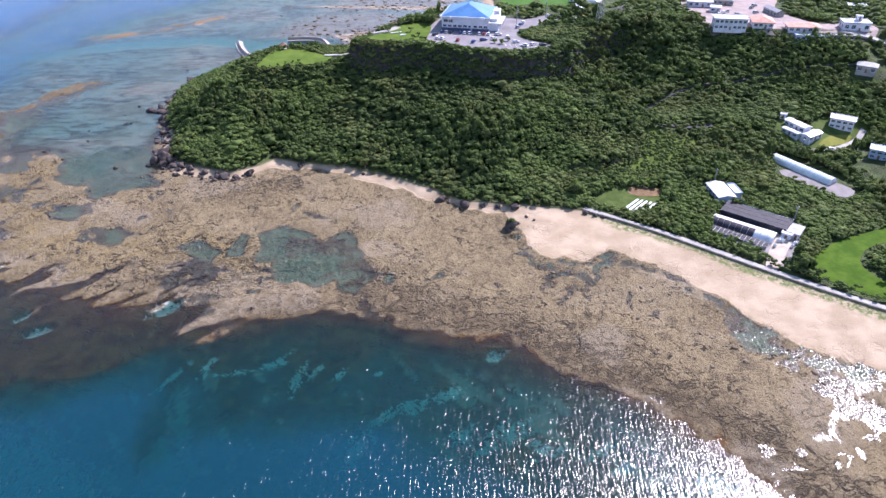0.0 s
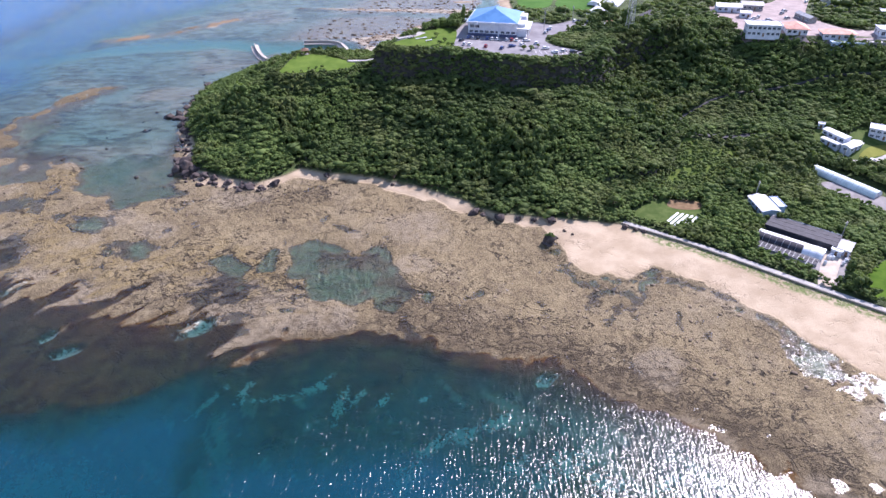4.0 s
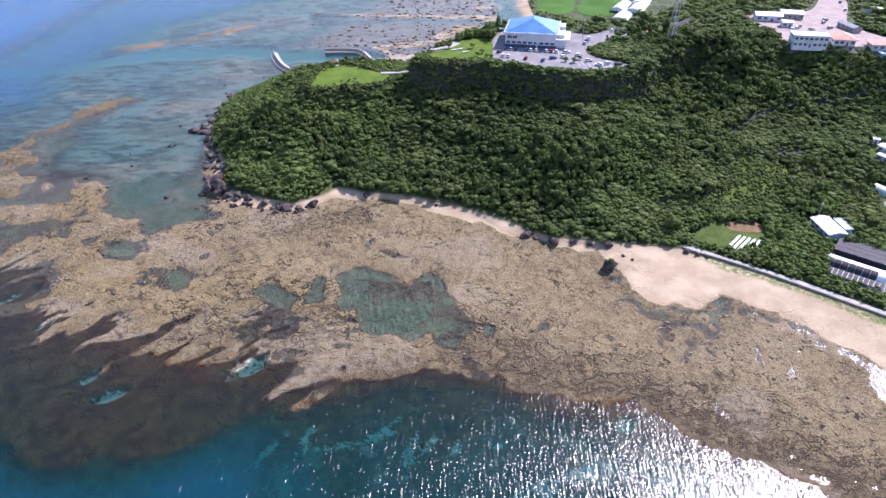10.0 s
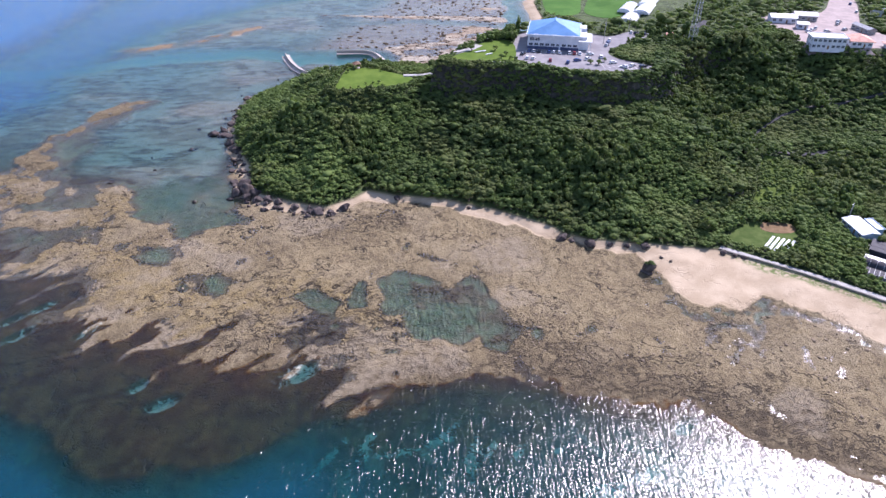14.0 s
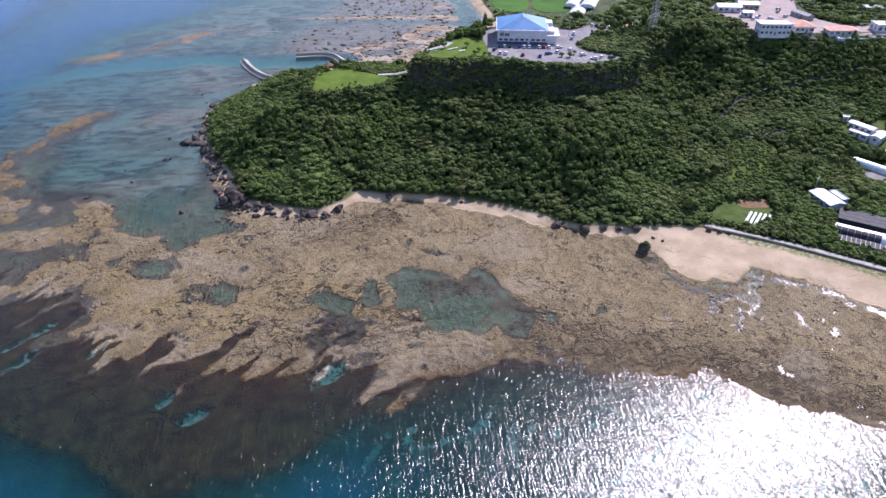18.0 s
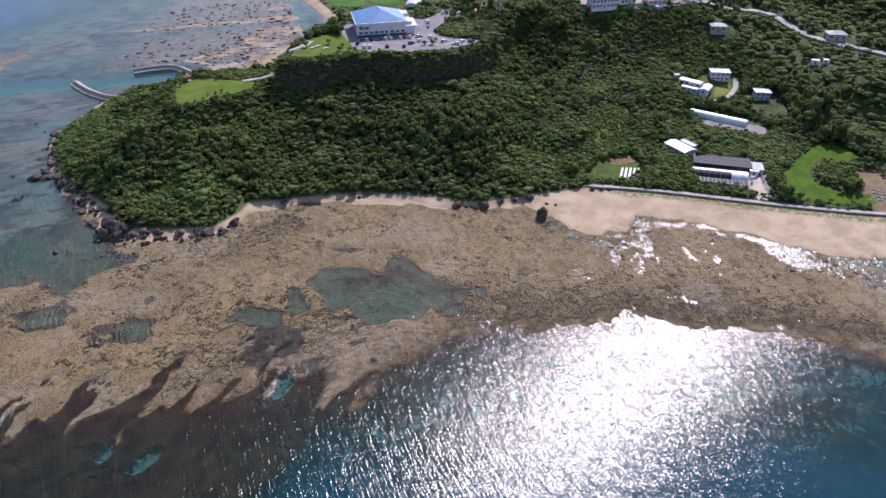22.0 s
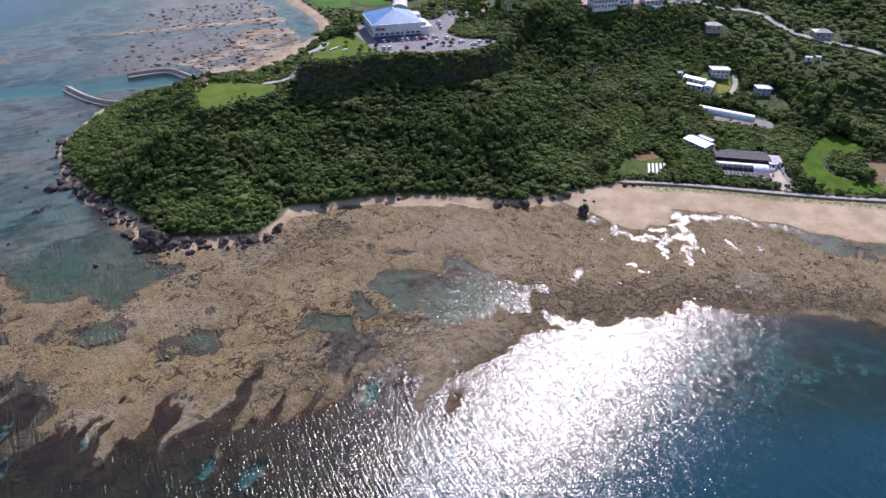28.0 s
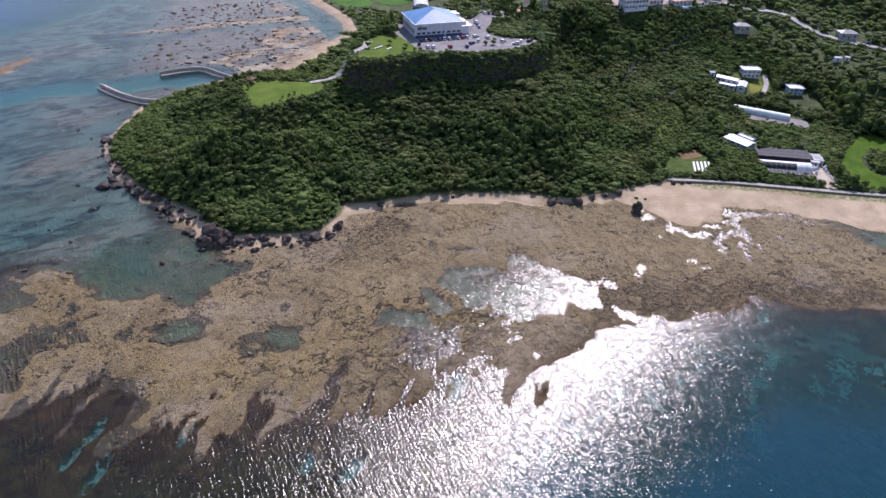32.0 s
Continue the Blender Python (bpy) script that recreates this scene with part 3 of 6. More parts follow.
# ---- the ground, one sheet to the horizon ----
def ground_sheet(x, y):
    z, d, r, s, b, lag, far_shore = ground_height(x, y, True)
    inland = smooth(-1.0, 1.5, d)
    patches = 0.5 * smooth(0.36, 0.44, fbm(x * 0.8 + y * 0.6, (y * 0.8 - x * 0.6) * 0.4, 4.5, 151, 5) * 0.75 + 0.5 * fbm(x, y, 40, 153, 3)) * smooth(2, 9, -s) * smooth(75, 30, -s)
    patches = np.maximum(patches, smooth(-2.0, -2.5, z) * (s > 0) * (y < 300) * smooth(-0.1, 0.25, fbm(x, y, 4, 157, 3)))
    patches = np.maximum(patches, smooth(-0.12, -0.35, z) * (r > 2) * (lag < -5) * smooth(-0.6, 0.1, fbm(x, y, 6, 159, 4)) * 0.25)
    lag_sand = smooth(0, 14, lag) * smooth(-0.1, 0.35, fbm(x, y, 18, 163, 5)) * 0.4
    bars = np.maximum.reduce([smooth(9, 4, line_distance(BAR, x, y)), smooth(-2, 1, r), smooth(9, 4, line_distance(RIDGE, x, y) - 5 * smooth(-110, 0, x)), smooth(-6, 2, sdf(BANK, x, y))])
    blue = smooth(325, 370, y) * smooth(-120, -170, x) * smooth(-0.12, 0.30, fbm(x * 0.8 + y * 0.3, (y - x * 0.3) * 1.3, 20, 165, 6)) * 0.30 * (1 - bars)
    blue = np.maximum(blue, 0.06 * smooth(325, 400, y) * smooth(-120, -170, x) * (1 - bars))
    algae = smooth(-0.12, -0.40, z) * smooth(1, 4, r) * (s > 0) * smooth(440, 330, y) * (1 - 0.55 * smooth(-5, 10, lag))
    bay = smooth(330, 400, y) * smooth(-6, -14, d) * (1 - bars) * (1 - smooth(480, 510, y) * smooth(-170, -120, x - 0.35 * (y - 560)))
    bay = np.maximum(bay, smooth(-2, 12, lag) * (r < 3) * (d < -3))
    behind = smooth(330, 430, y) * smooth(4, 20, -d) * smooth(0.0, 0.5, fbm(x * 0.5, y, 40, 167, 5)) * 0.3 * smooth(-150, -100, x)
    chan = smooth(-1.8, -2.4, z) * smooth(480, 500, y)
    mud = smooth(480, 510, y) * smooth(-170, -120, x - 0.35 * (y - 560)) * smooth(-3, -12, d) * (1 - 0.8 * bars)
    shoal = smooth(13, 5, line_distance(BAR, x, y)) * 0.4
    sand = np.clip(np.maximum.reduce([smooth(-0.8, 1.2, b), patches, lag_sand, behind, blue, far_shore, chan * (1 - bars), shoal, 0.42 * mud]), 0, 1) * (1 - inland)
    white = np.maximum(sand_pits(x, y) * (r < 3), smooth(19, 6, line_distance(CHANNEL, x, y)) * (z < -1.2))
    white = np.maximum(white, smooth(0, 16, sdf(DEEP_SAND, x, y) + 8 * fbm(x, y, 22, 233, 4)) * (z < -4) * 0.9)
    gold = smooth(9, 18, r) * smooth(44, 26, r) * smooth(-30, -70, x) * (y < 330) + 0.3 * smooth(-2, 2, r) * smooth(320, 335, y)
    crag = np.maximum(smooth(30, 8, np.hypot((x + 95) / 2.2, y - 212)), smooth(14, 5, np.hypot((x + 95) / 3, y - 279)))
    crag = np.maximum(crag, smooth(26, 10, r) * smooth(1, 4, r) * smooth(-60, -30, x))
    weed = (1 - 0.6 * smooth(0, 8, lag))
    pale = smooth(0.25, 0.55, fbm(x, y, 28, 171, 5)) * smooth(-2, 3, r) * 0.55
    pale = np.maximum(pale, smooth(-2, 1, r) * smooth(16, 4, r) * smooth(-60, -95, x) * smooth(-0.2, 0.2, fbm(x, y, 12, 173, 3)) * 0.7)
    pale = pale * (y < 325)
    wide = int(np.argmax(y > y[0]))
    grid = z.reshape(-1, wide)
    g = (np.abs(np.gradient(grid, y.reshape(-1, wide)[:, 0], axis=0)) + np.abs(np.gradient(grid, x[:wide], axis=1))).ravel()
    pale = np.maximum(pale, mud * smooth(-0.5, 0.3, fbm(x * 0.4, y, 25, 215, 4)) * 0.9)
    weed = weed * (1 - 0.6 * mud)
    rock = smooth(1.1, 1.9, g) * inland
    rim = smooth(26, 3, r) * smooth(-3, 1, r) * (0.45 + 0.55 * smooth(-130, -60, x)) * (y < 330)
    rim = np.maximum(rim, (0.5 + 0.35 * smooth(325, 345, y)) * smooth(-185, -225, x) * smooth(-3, 1, r) * (y < 460))
    grass = smooth(-5.5, -3.0, d + 2.2 * fbm(x, y, 14, 181, 3)) * smooth(60, 72, x) * (d < 0.5)
    edge = np.clip(r, -8, 8) / 8
    bay = np.maximum(bay, 0.85 * smooth(485, 505, y) * smooth(-2, -8, d) * (1 - far_shore) * smooth(-190, -130, x - 0.35 * (y - 560)))
    return z, {"white": white, "gold": np.clip(gold, 0, 1), "crag": crag, "edge": edge, "algae": algae, "bay": bay, "rim": rim, "grass": grass, "sand": sand, "weed": weed, "pale": pale, "land": inland, "rock": rock}


GRID_X = np.concatenate([steps(-420, -302.5, 2.5, -4200, -302.5)[:-1], steps(-300, 235, 1.05, -300, 4200)])
GRID_Y = np.concatenate([steps(100, 430, 1.05, -3000, 430), steps(432.4, 716, 2.4, 432.4, 4400)])
ground_mesh = sheet("ground", GRID_X, GRID_Y, ground_sheet)
GRID_Z = np.empty(len(ground_mesh.vertices) * 3, np.float32)
ground_mesh.vertices.foreach_get("co", GRID_Z)
GRID_Z = GRID_Z.reshape(len(GRID_Y), len(GRID_X), 3)[:, :, 2].astype(float)


def ground_z(x, y):
    """The height of the ground sheet itself."""
    x, y = np.asarray(x, float), np.asarray(y, float)
    i = np.clip(np.searchsorted(GRID_X, x) - 1, 0, len(GRID_X) - 2)
    j = np.clip(np.searchsorted(GRID_Y, y) - 1, 0, len(GRID_Y) - 2)
    u = np.clip((x - GRID_X[i]) / (GRID_X[i + 1] - GRID_X[i]), 0, 1)
    v = np.clip((y - GRID_Y[j]) / (GRID_Y[j + 1] - GRID_Y[j]), 0, 1)
    return (GRID_Z[j, i] * (1 - u) + GRID_Z[j, i + 1] * u) * (1 - v) + (GRID_Z[j + 1, i] * (1 - u) + GRID_Z[j + 1, i + 1] * u) * v


def height(x, y):
    return float(ground_z(x, y))


ground = tagged(new("ground", ground_mesh), "tan coral reef flat, pale sand and green hillside", "ground", kind="structure")
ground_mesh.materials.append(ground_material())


def water_sheet(x, y):
    z = ground_z(x, y)
    # open: where the far bay takes the body colour with reflection and haze in it
    return np.zeros_like(x), {"depth": np.maximum(0.0, -z), "open": smooth(330, 420, y) * smooth(-130, -270, x)}


water_mesh = sheet("water", steps(-300, 130, 1.4, -4200, 4200, 1.15), np.concatenate([steps(80, 330, 1.4, -3000, 330), steps(333, 700, 3.5, 333, 4400)]), water_sheet)
water = tagged(new("water", water_mesh), "clear blue-green sea with small wind ripples", "water", kind="structure")
water_mesh.materials.append(water_material())


# ---- vegetation ----
def leaf_material(name, dark, light, dry):
    n = Nodes(material(name))
    tint = n.attr("tint")
    leaf = n.geo.outputs["Random Per Island"]
    c = n.mix(tint, dark, light)
    c = n.mix(n.math("MULTIPLY", leaf, 0.55), c, light)
    c = n.mix(n.ramp(n.noise(0.045, 5), 0.48, 0.64, 0, 0.6), c, dry)
    c = n.mix(n.ramp(n.noise(0.09, 4), 0.56, 0.68, 0, 0.5), c, (0.050, 0.085, 0.030))
    c = n.mix(n.ramp(n.noise(2.5, 3, 0.6), 0.35, 0.65, 0.0, 0.35), c, tuple(v * 0.45 for v in dark))
    near = n.surface(c, 0.7, 0, None, 0.12)
    thin = n.node("ShaderNodeBsdfTranslucent")
    n.put(thin.inputs["Color"], n.mix(0.5, c, (0.14, 0.22, 0.02)))
    both = n.node("ShaderNodeMixShader")
    both.inputs[0].default_value = 0.40
    n.put(both.inputs[1], near)
    n.put(both.inputs[2], thin.outputs[0])
    return n.done(both.outputs[0])


LEAVES = leaf_material("broad_leaves", (0.056, 0.088, 0.033), (0.172, 0.248, 0.070), (0.195, 0.212, 0.075))
BARK = None


def bark_material():
    n = Nodes(material("bark"))
    c = n.mix(n.ramp(n.noise(3, 6, 0.7), 0.35, 0.65), (0.07, 0.05, 0.035), (0.20, 0.16, 0.12))
    return n.done(n.surface(c, 0.9, 0, n.bump(n.noise(14, 4), 0.6, 0.03)))


BARK = bark_material()


def ico(subdivisions):
    bm = bmesh.new()
    bmesh.ops.create_icosphere(bm, subdivisions=subdivisions, radius=1)
    v = np.array([p.co for p in bm.verts])
    f = np.array([[p.index for p in q.verts] for q in bm.faces])
    bm.free()
    return v, f


ICO1, ICO2 = ico(2), ico(1)


def crown_arrays(rng, leaves, core, lumps=7):
    """An uneven crown about 1 wide: several boughs as dark lumps, with tufts of leaves over them."""
    verts, tris, count = [], [], 0
    angle = rng.uniform(0, 6.283) + np.arange(lumps) * 6.283 / (lumps - 1) + rng.uniform(-0.5, 0.5, lumps)
    out = rng.uniform(0.30, 0.78, lumps)
    centre = np.stack([np.cos(angle) * out, np.sin(angle) * out, rng.uniform(-0.15, 0.45, lumps) - 0.35 * (out - 0.5)], 1)
    size = rng.uniform(0.24, 0.42, lumps) * (1.0 if lumps > 6 else 1.35)
    centre[0], size[0] = (rng.uniform(-0.1, 0.1), rng.uniform(-0.1, 0.1), rng.uniform(0.2, 0.4)), 0.5
    for c, r in zip(centre, size):
        v = core[0] * r * rng.uniform(0.8, 1.1, (len(core[0]), 1))
        v = v * np.array([1, 1, 0.8]) + c
        verts.append(v)
        tris.append(core[1] + count)
        count += len(v)
    which = rng.choice(lumps, leaves, p=size ** 2 / (size ** 2).sum())
    way = rng.normal(size=(leaves, 3))
    way[:, 2] = np.abs(way[:, 2]) * 1.1 - 0.2
    way /= np.linalg.norm(way, axis=1)[:, None]
    place = centre[which] + way * (size[which] * rng.uniform(0.85, 1.25, leaves))[:, None] * np.array([1, 1, 0.85])
    normal = way + rng.normal(size=(leaves, 3)) * 0.28 + np.array([0, 0, 0.2])
    normal /= np.linalg.norm(normal, axis=1)[:, None]
    a = np.cross(normal, rng.normal(size=(leaves, 3)))
    a /= np.linalg.norm(a, axis=1)[:, None]
    b = np.cross(normal, a)
    s = rng.uniform(0.08, 0.17, leaves)[:, None] * (1.15 if leaves > 40 else 1.5)
    sag = normal * s * 0.35
    quad = np.stack([place - a * s - sag, place - b * s * 0.7, place + a * s - sag, place + b * s * 0.7 + sag * 0.4], 1).reshape(-1, 3)
    i = count + np.arange(leaves) * 4
    verts.append(quad)
    tris += [np.stack([i, i + 1, i + 2], 1), np.stack([i, i + 2, i + 3], 1)]
    return np.concatenate(verts), np.concatenate(tris)


def plant(name, places, kinds, label, category="forest"):
    """Many crowns in one mesh. places: rows x, y, z, width, height, tint."""
    rng = np.random.default_rng(5)
    vs, fs, ts, count = [], [], [], 0
    for x, y, z, w, h, tint in places:
        v, f = kinds[rng.integers(len(kinds))]
        turn = rng.uniform(0, 6.283)
        c, s = math.cos(turn), math.sin(turn)
        p = np.empty_like(v)
        p[:, 0] = x + (v[:, 0] * c - v[:, 1] * s) * w
        p[:, 1] = y + (v[:, 0] * s + v[:, 1] * c) * w
        p[:, 2] = z + v[:, 2] * h
        vs.append(p)
        fs.append(f + count)
        ts.append(np.full(len(v), tint))
        count += len(v)
    me = fast_mesh(name, np.concatenate(vs), np.concatenate(fs))
    shade_smooth(me)
    give(me, "tint", np.concatenate(ts))
    me.materials.append(LEAVES)
    return tagged(new(name, me), label, category, kind="stuff")


# open ground kept free of trees: outlines with a margin
GYM_YARD = [(-10, 374), (-4, 368), (17, 358), (34, 354), (52, 356), (60, 362), (44, 377), (43, 390), (54, 402), (68, 414), (84, 408), (90, 413), (78, 422), (66, 428), (50, 418), (40, 424), (10, 426), (-2, 424), (-10, 396)]
GYM_LAWN = [(-46, 378), (-40, 374), (-22, 374), (-12, 372), (-8, 402), (-14, 412), (-28, 405), (-36, 392)]
FARM_YARD = [(124, 251), (118, 243), (111, 230), (127, 216), (128, 207), (134, 209), (150, 233), (147, 238), (141, 239)]
FIELD = [(70, 261), (78, 267), (100, 268), (97, 258), (92, 250), (82, 249), (68, 255)]
MEADOW = [(140, 206), (156, 221), (174, 229), (196, 236), (204, 228), (203, 217), (192, 214), (182, 222), (168, 217), (160, 206), (164, 194), (172, 190), (178, 186), (164, 182), (144, 196)]
BEDS = [(188, 208), (208, 196), (215, 170), (186, 163), (163, 179)]
TOWN = [(158, 401), (163, 395), (178, 393), (198, 386), (236, 377), (250, 384), (252, 398), (224, 404), (214, 425), (214, 440), (240, 490), (250, 520), (238, 520), (206, 472), (178, 466), (158, 457)]
HOUSES = [(173, 320), (180, 330), (190, 322), (201, 329), (214, 326), (219, 316), (208, 303), (192, 297), (180, 301), (175, 308)]
HOUSE_EAST = [(203, 297), (212, 299), (220, 288), (214, 274), (206, 266), (196, 270), (198, 282)]
GREENHOUSE_YARD = [(163, 297), (171, 297), (188, 270), (188, 260), (178, 255), (158, 280)]
SHED_YARD = [(119, 270), (135, 270), (135, 252), (119, 252)]
HOUSE_ROAD = [(285, 322), (300, 327), (310, 318), (300, 306), (288, 308)]
HOUSE_SLOPE = [(223, 358), (236, 360), (241, 350), (234, 342), (224, 348)]
HUT_YARD = [(248, 298), (262, 292), (260, 284), (248, 290)]
FIELDS_FAR = [(48, 640), (78, 600), (130, 590), (180, 640), (300, 800), (120, 800), (60, 720)]
SLOPE_CLEARING = [(83, 278), (90, 287), (95, 296), (104, 313), (111, 315), (129, 311), (121, 298), (113, 287), (104, 281), (93, 274)]
CLEAR = [LAWN, GYM_YARD, GYM_LAWN, FARM_YARD, FIELD, MEADOW, BEDS, TOWN, HOUSES, HOUSE_EAST, GREENHOUSE_YARD, SHED_YARD, HOUSE_ROAD, HOUSE_SLOPE, HUT_YARD, FIELDS_FAR, SLOPE_CLEARING]
ROADS = [([(106, 329), (110, 337), (126, 349), (145, 358), (176, 365), (200, 366), (230, 358)], 0.7), ([(104, 322), (113, 320), (124, 320), (146, 325), (163, 317)], 1.7),
         ([(230, 387), (258, 371), (278, 355), (285, 326), (294, 309), (303, 294), (307, 270), (300, 230)], 3.2), ([(62, 252), (97, 227), (121, 207), (148, 186), (179, 164), (301, 74)], 2.3),
         ([(-71, 384), (-58, 385), (-45, 388), (-35, 394), (-28, 403)], 2.3), ([(84, 412), (98, 424), (112, 440), (122, 452)], 3.0), ([(205, 209), (209, 199), (207, 188), (201, 176)], 2.0)]


BELT = [(216, 258), (214, 250), (213, 236), (222, 222), (224, 205), (226, 190)]


def open_distance(x, y):
    """Metres from the nearest open ground."""
    best = np.full(np.shape(x), 99.0)
    for poly in CLEAR:
        best = np.minimum(best, -sdf(poly, x, y))
    for points, half in ROADS:
        best = np.minimum(best, line_distance(points, x, y) - half + 0.5)
    return best


def scatter(x0, x1, y0, y1, step, seed):
    rng = np.random.default_rng(seed)
    gx, gy = np.meshgrid(np.arange(x0, x1, step), np.arange(y0, y1, step * 0.87))
    gx[1::2] += step / 2
    x, y = gx.ravel() + rng.uniform(-0.35, 0.35, gx.size) * step, gy.ravel() + rng.uniform(-0.35, 0.35, gx.size) * step
    return x, y, rng


def grow(x0, x1, y0, y1, step, seed, spare=None):
    x, y, rng = scatter(x0, x1, y0, y1, step, seed)
    d = sdf(LAND, x, y)
    gap = open_distance(x, y)
    keep = (d > 1.2) & (gap > 0.7)
    if spare is not None:
        keep &= ~spare(x, y)
    x, y, d, gap = x[keep], y[keep], d[keep], gap[keep]
    z = ground_z(x, y)
    tall = np.clip(1.6 + 0.25 * d, 1.6, 5.2) + fbm(x, y, 30, 301, 3) * 3.0 + fbm(x, y, 13, 302, 2) * 1.3
    bushy = smooth(0.05, 0.45, fbm(x, y, 55, 311, 3))
    tall = np.maximum(tall * (1 - 0.45 * bushy), 1.5) * rng.uniform(0.7, 1.3, len(x))
    low = smooth(-3, 3, sdf(SLOPE_CLEARING, x, y))
    for cx, cy, rr in ((-118, 311, 20), (-160, 424, 24), (62, 384, 24), (207, 284, 10), (196, 292, 9), (-140, 455, 20), (150, 265, 22), (170, 245, 18), (152, 243, 18), (-70, 366, 8), (230, 235, 30), (140, 338, 18), (162, 338, 20), (120, 331, 11), (186, 345, 16), (-62, 385, 7), (-52, 387, 7), (-43, 389, 7), (-35, 394, 7), (-150, 405, 18), (-128, 430, 16)):
        low = np.maximum(low, smooth(1.15, 0.7, np.hypot(x - cx, y - cy) / rr + 0.2 * fbm(x, y, 9, 333, 2)))
    ledge = sdf(PLATEAU, x, y)
    low = np.maximum(low, smooth(-7, -4, ledge) * smooth(9, 5, ledge) * smooth(75, 66, x) * (y < 400))
    tall = tall * (1 - 0.68 * low)
    belt = smooth(16, 5, line_distance(BELT, x, y))
    tall = tall * (1 + 2.0 * belt) + 2 * smooth(26, 8, np.hypot(x - 130, y - 400))
    width = (1 + 0.5 * belt) * step * (0.42 + 0.74 * rng.beta(1.4, 2.4, len(x))) * (1 - 0.12 * bushy)
    giant = rng.uniform(0, 1, len(x)) < 0.05
    width, tall = np.where(giant, width * 1.55, width), np.where(giant, tall * 1.45, tall)
    width = np.minimum(width, 0.7 + 0.85 * gap)
    # belt term: deep shade along the tall row painted as darker leaves
    tint = np.clip(rng.normal(0.28, 0.2, len(x)) + 0.40 * fbm(x, y, 26, 305, 3) + 0.45 * fbm(x, y, 70, 306, 2) - 0.1 * giant + 0.45 * bushy + 0.28 * smooth(42, 4, d) + 0.45 * low - 0.6 * belt, 0, 1)
    return [(x[i], y[i], z[i] + tall[i] * 0.45, width[i], max(tall[i] * 0.50, width[i] * 0.58), tint[i]) for i in range(len(x))]


def shrubs(step, seed):
    """Small dense shrubs over the low bright parts of the hillside."""
    rows = []
    for x, y, z, w, h, tint in grow(-176, 235, 150, 492, step, seed, far_zone):
        if tint > 0.58:
            rows.append((x, y, z + 0.5, w * 0.95, min(h, 1.5), min(1.0, tint * 0.95 + 0.1)))
    return rows


crown_rng = np.random.default_rng(11)
NEAR_CROWNS = [crown_arrays(crown_rng, 66, ICO2, 10) for _ in range(14)]
FAR_CROWNS = [crown_arrays(crown_rng, 26, ICO2, 3) for _ in range(8)]


def far_zone(x, y):
    return ((y > 425) & (x > -40)) | (x > 235)


slope_rows = grow(-178, 240, 150, 492, 3.3, 21, far_zone)
# the front row along beach, field and farm stands as single trees
EDGE_SPOTS, rest = [], []
for row in slope_rows:
    shore = sdf(LAND, np.array([row[0]]), np.array([row[1]]))[0]
    farm = 60 < row[0] < 150 and 205 < row[1] < 275
    if len(EDGE_SPOTS) < 270 and ((shore < 6.5 and row[0] < 70) or (farm and hash01(np.array([row[0] * 9]), np.array([row[1] * 9]), 3)[0] < 0.45)):
        EDGE_SPOTS.append((row[0], row[1], max(row[3], row[4]) * 0.74, 0.8))
    else:
        rest.append(row)
forest = plant("forest", rest, NEAR_CROWNS, "dense dark green subtropical forest covering the hillside")
# low fill between the crowns
fill_rows = [(x, y, z - 0.1, w * 0.9, h * 0.72, min(1, t + 0.08)) for x, y, z, w, h, t in grow(-176, 235, 150, 492, 5.2, 29, far_zone)]
undergrowth = plant("undergrowth", fill_rows, FAR_CROWNS, "low green bushes between the forest trees", "bushes")
clearing_x, clearing_y, clearing_rng = scatter(80, 132, 272, 318, 1.7, 43)
clearing_in = (sdf(SLOPE_CLEARING, clearing_x, clearing_y) > 0) & (clearing_rng.uniform(0, 1, len(clearing_x)) + 0.5 * fbm(clearing_x, clearing_y, 9, 45, 3) < 0.62)
clearing_rows = [(x, y, float(ground_z(x, y)) + 0.3, clearing_rng.uniform(0.9, 2.1), clearing_rng.uniform(0.6, 1.5), clearing_rng.uniform(0.6, 1.0)) for x, y in zip(clearing_x[clearing_in], clearing_y[clearing_in])]
low_shrubs = plant("shrubs", shrubs(2.3, 37) + clearing_rows, FAR_CROWNS, "bright green low shrubs on open parts of the slope", "bushes")
far_rows = grow(-60, 430, 120, 720, 7.0, 22, lambda x, y: ~far_zone(x, y))
far_forest = plant("forest", far_rows, FAR_CROWNS, "distant green woodland behind the plateau")


def cliff_shrubs():
    """Shrubs and creepers that cling to the cliff."""
    x, y, rng = scatter(-60, 130, 340, 410, 1.7, 33)
    z = ground_z(x, y)
    g = np.hypot(ground_z(x + 0.8, y) - ground_z(x - 0.8, y), ground_z(x, y + 0.8) - ground_z(x, y - 0.8)) / 1.6
    keep = (g > 0.9) & (sdf(PLATEAU, x, y) < 0.5) & (vnoise(x, y, 7, 401) + rng.uniform(-0.2, 0.2, len(x)) > 0.17)
    x, y, z = x[keep], y[keep], z[keep]
    # tint close to 0 puts the cliff's shade into the leaf colour
    return [(a, b, c + 0.3, rng.uniform(1.0, 2.1), rng.uniform(1.2, 2.4), np.clip(rng.normal(0.03, 0.1), 0, 1)) for a, b, c in zip(x, y, z)]


cliff_green = plant("cliff_shrubs", cliff_shrubs(), FAR_CROWNS, "shrubs and creepers clinging to the cliff, coloured dark for its shade", "bushes")


# ---- building blocks ----
from mathutils import geometry


def part(name, bm, mat, parent=None, label=""):
    """Links a bmesh as one mesh object under a thing or a part."""
    me = bpy.data.meshes.new(name)
    bm.to_mesh(me)
    bm.free()
    me.materials.append(mat)
    ob = new(name, me)
    if parent:
        ob.parent = parent
    return tagged(ob, label)


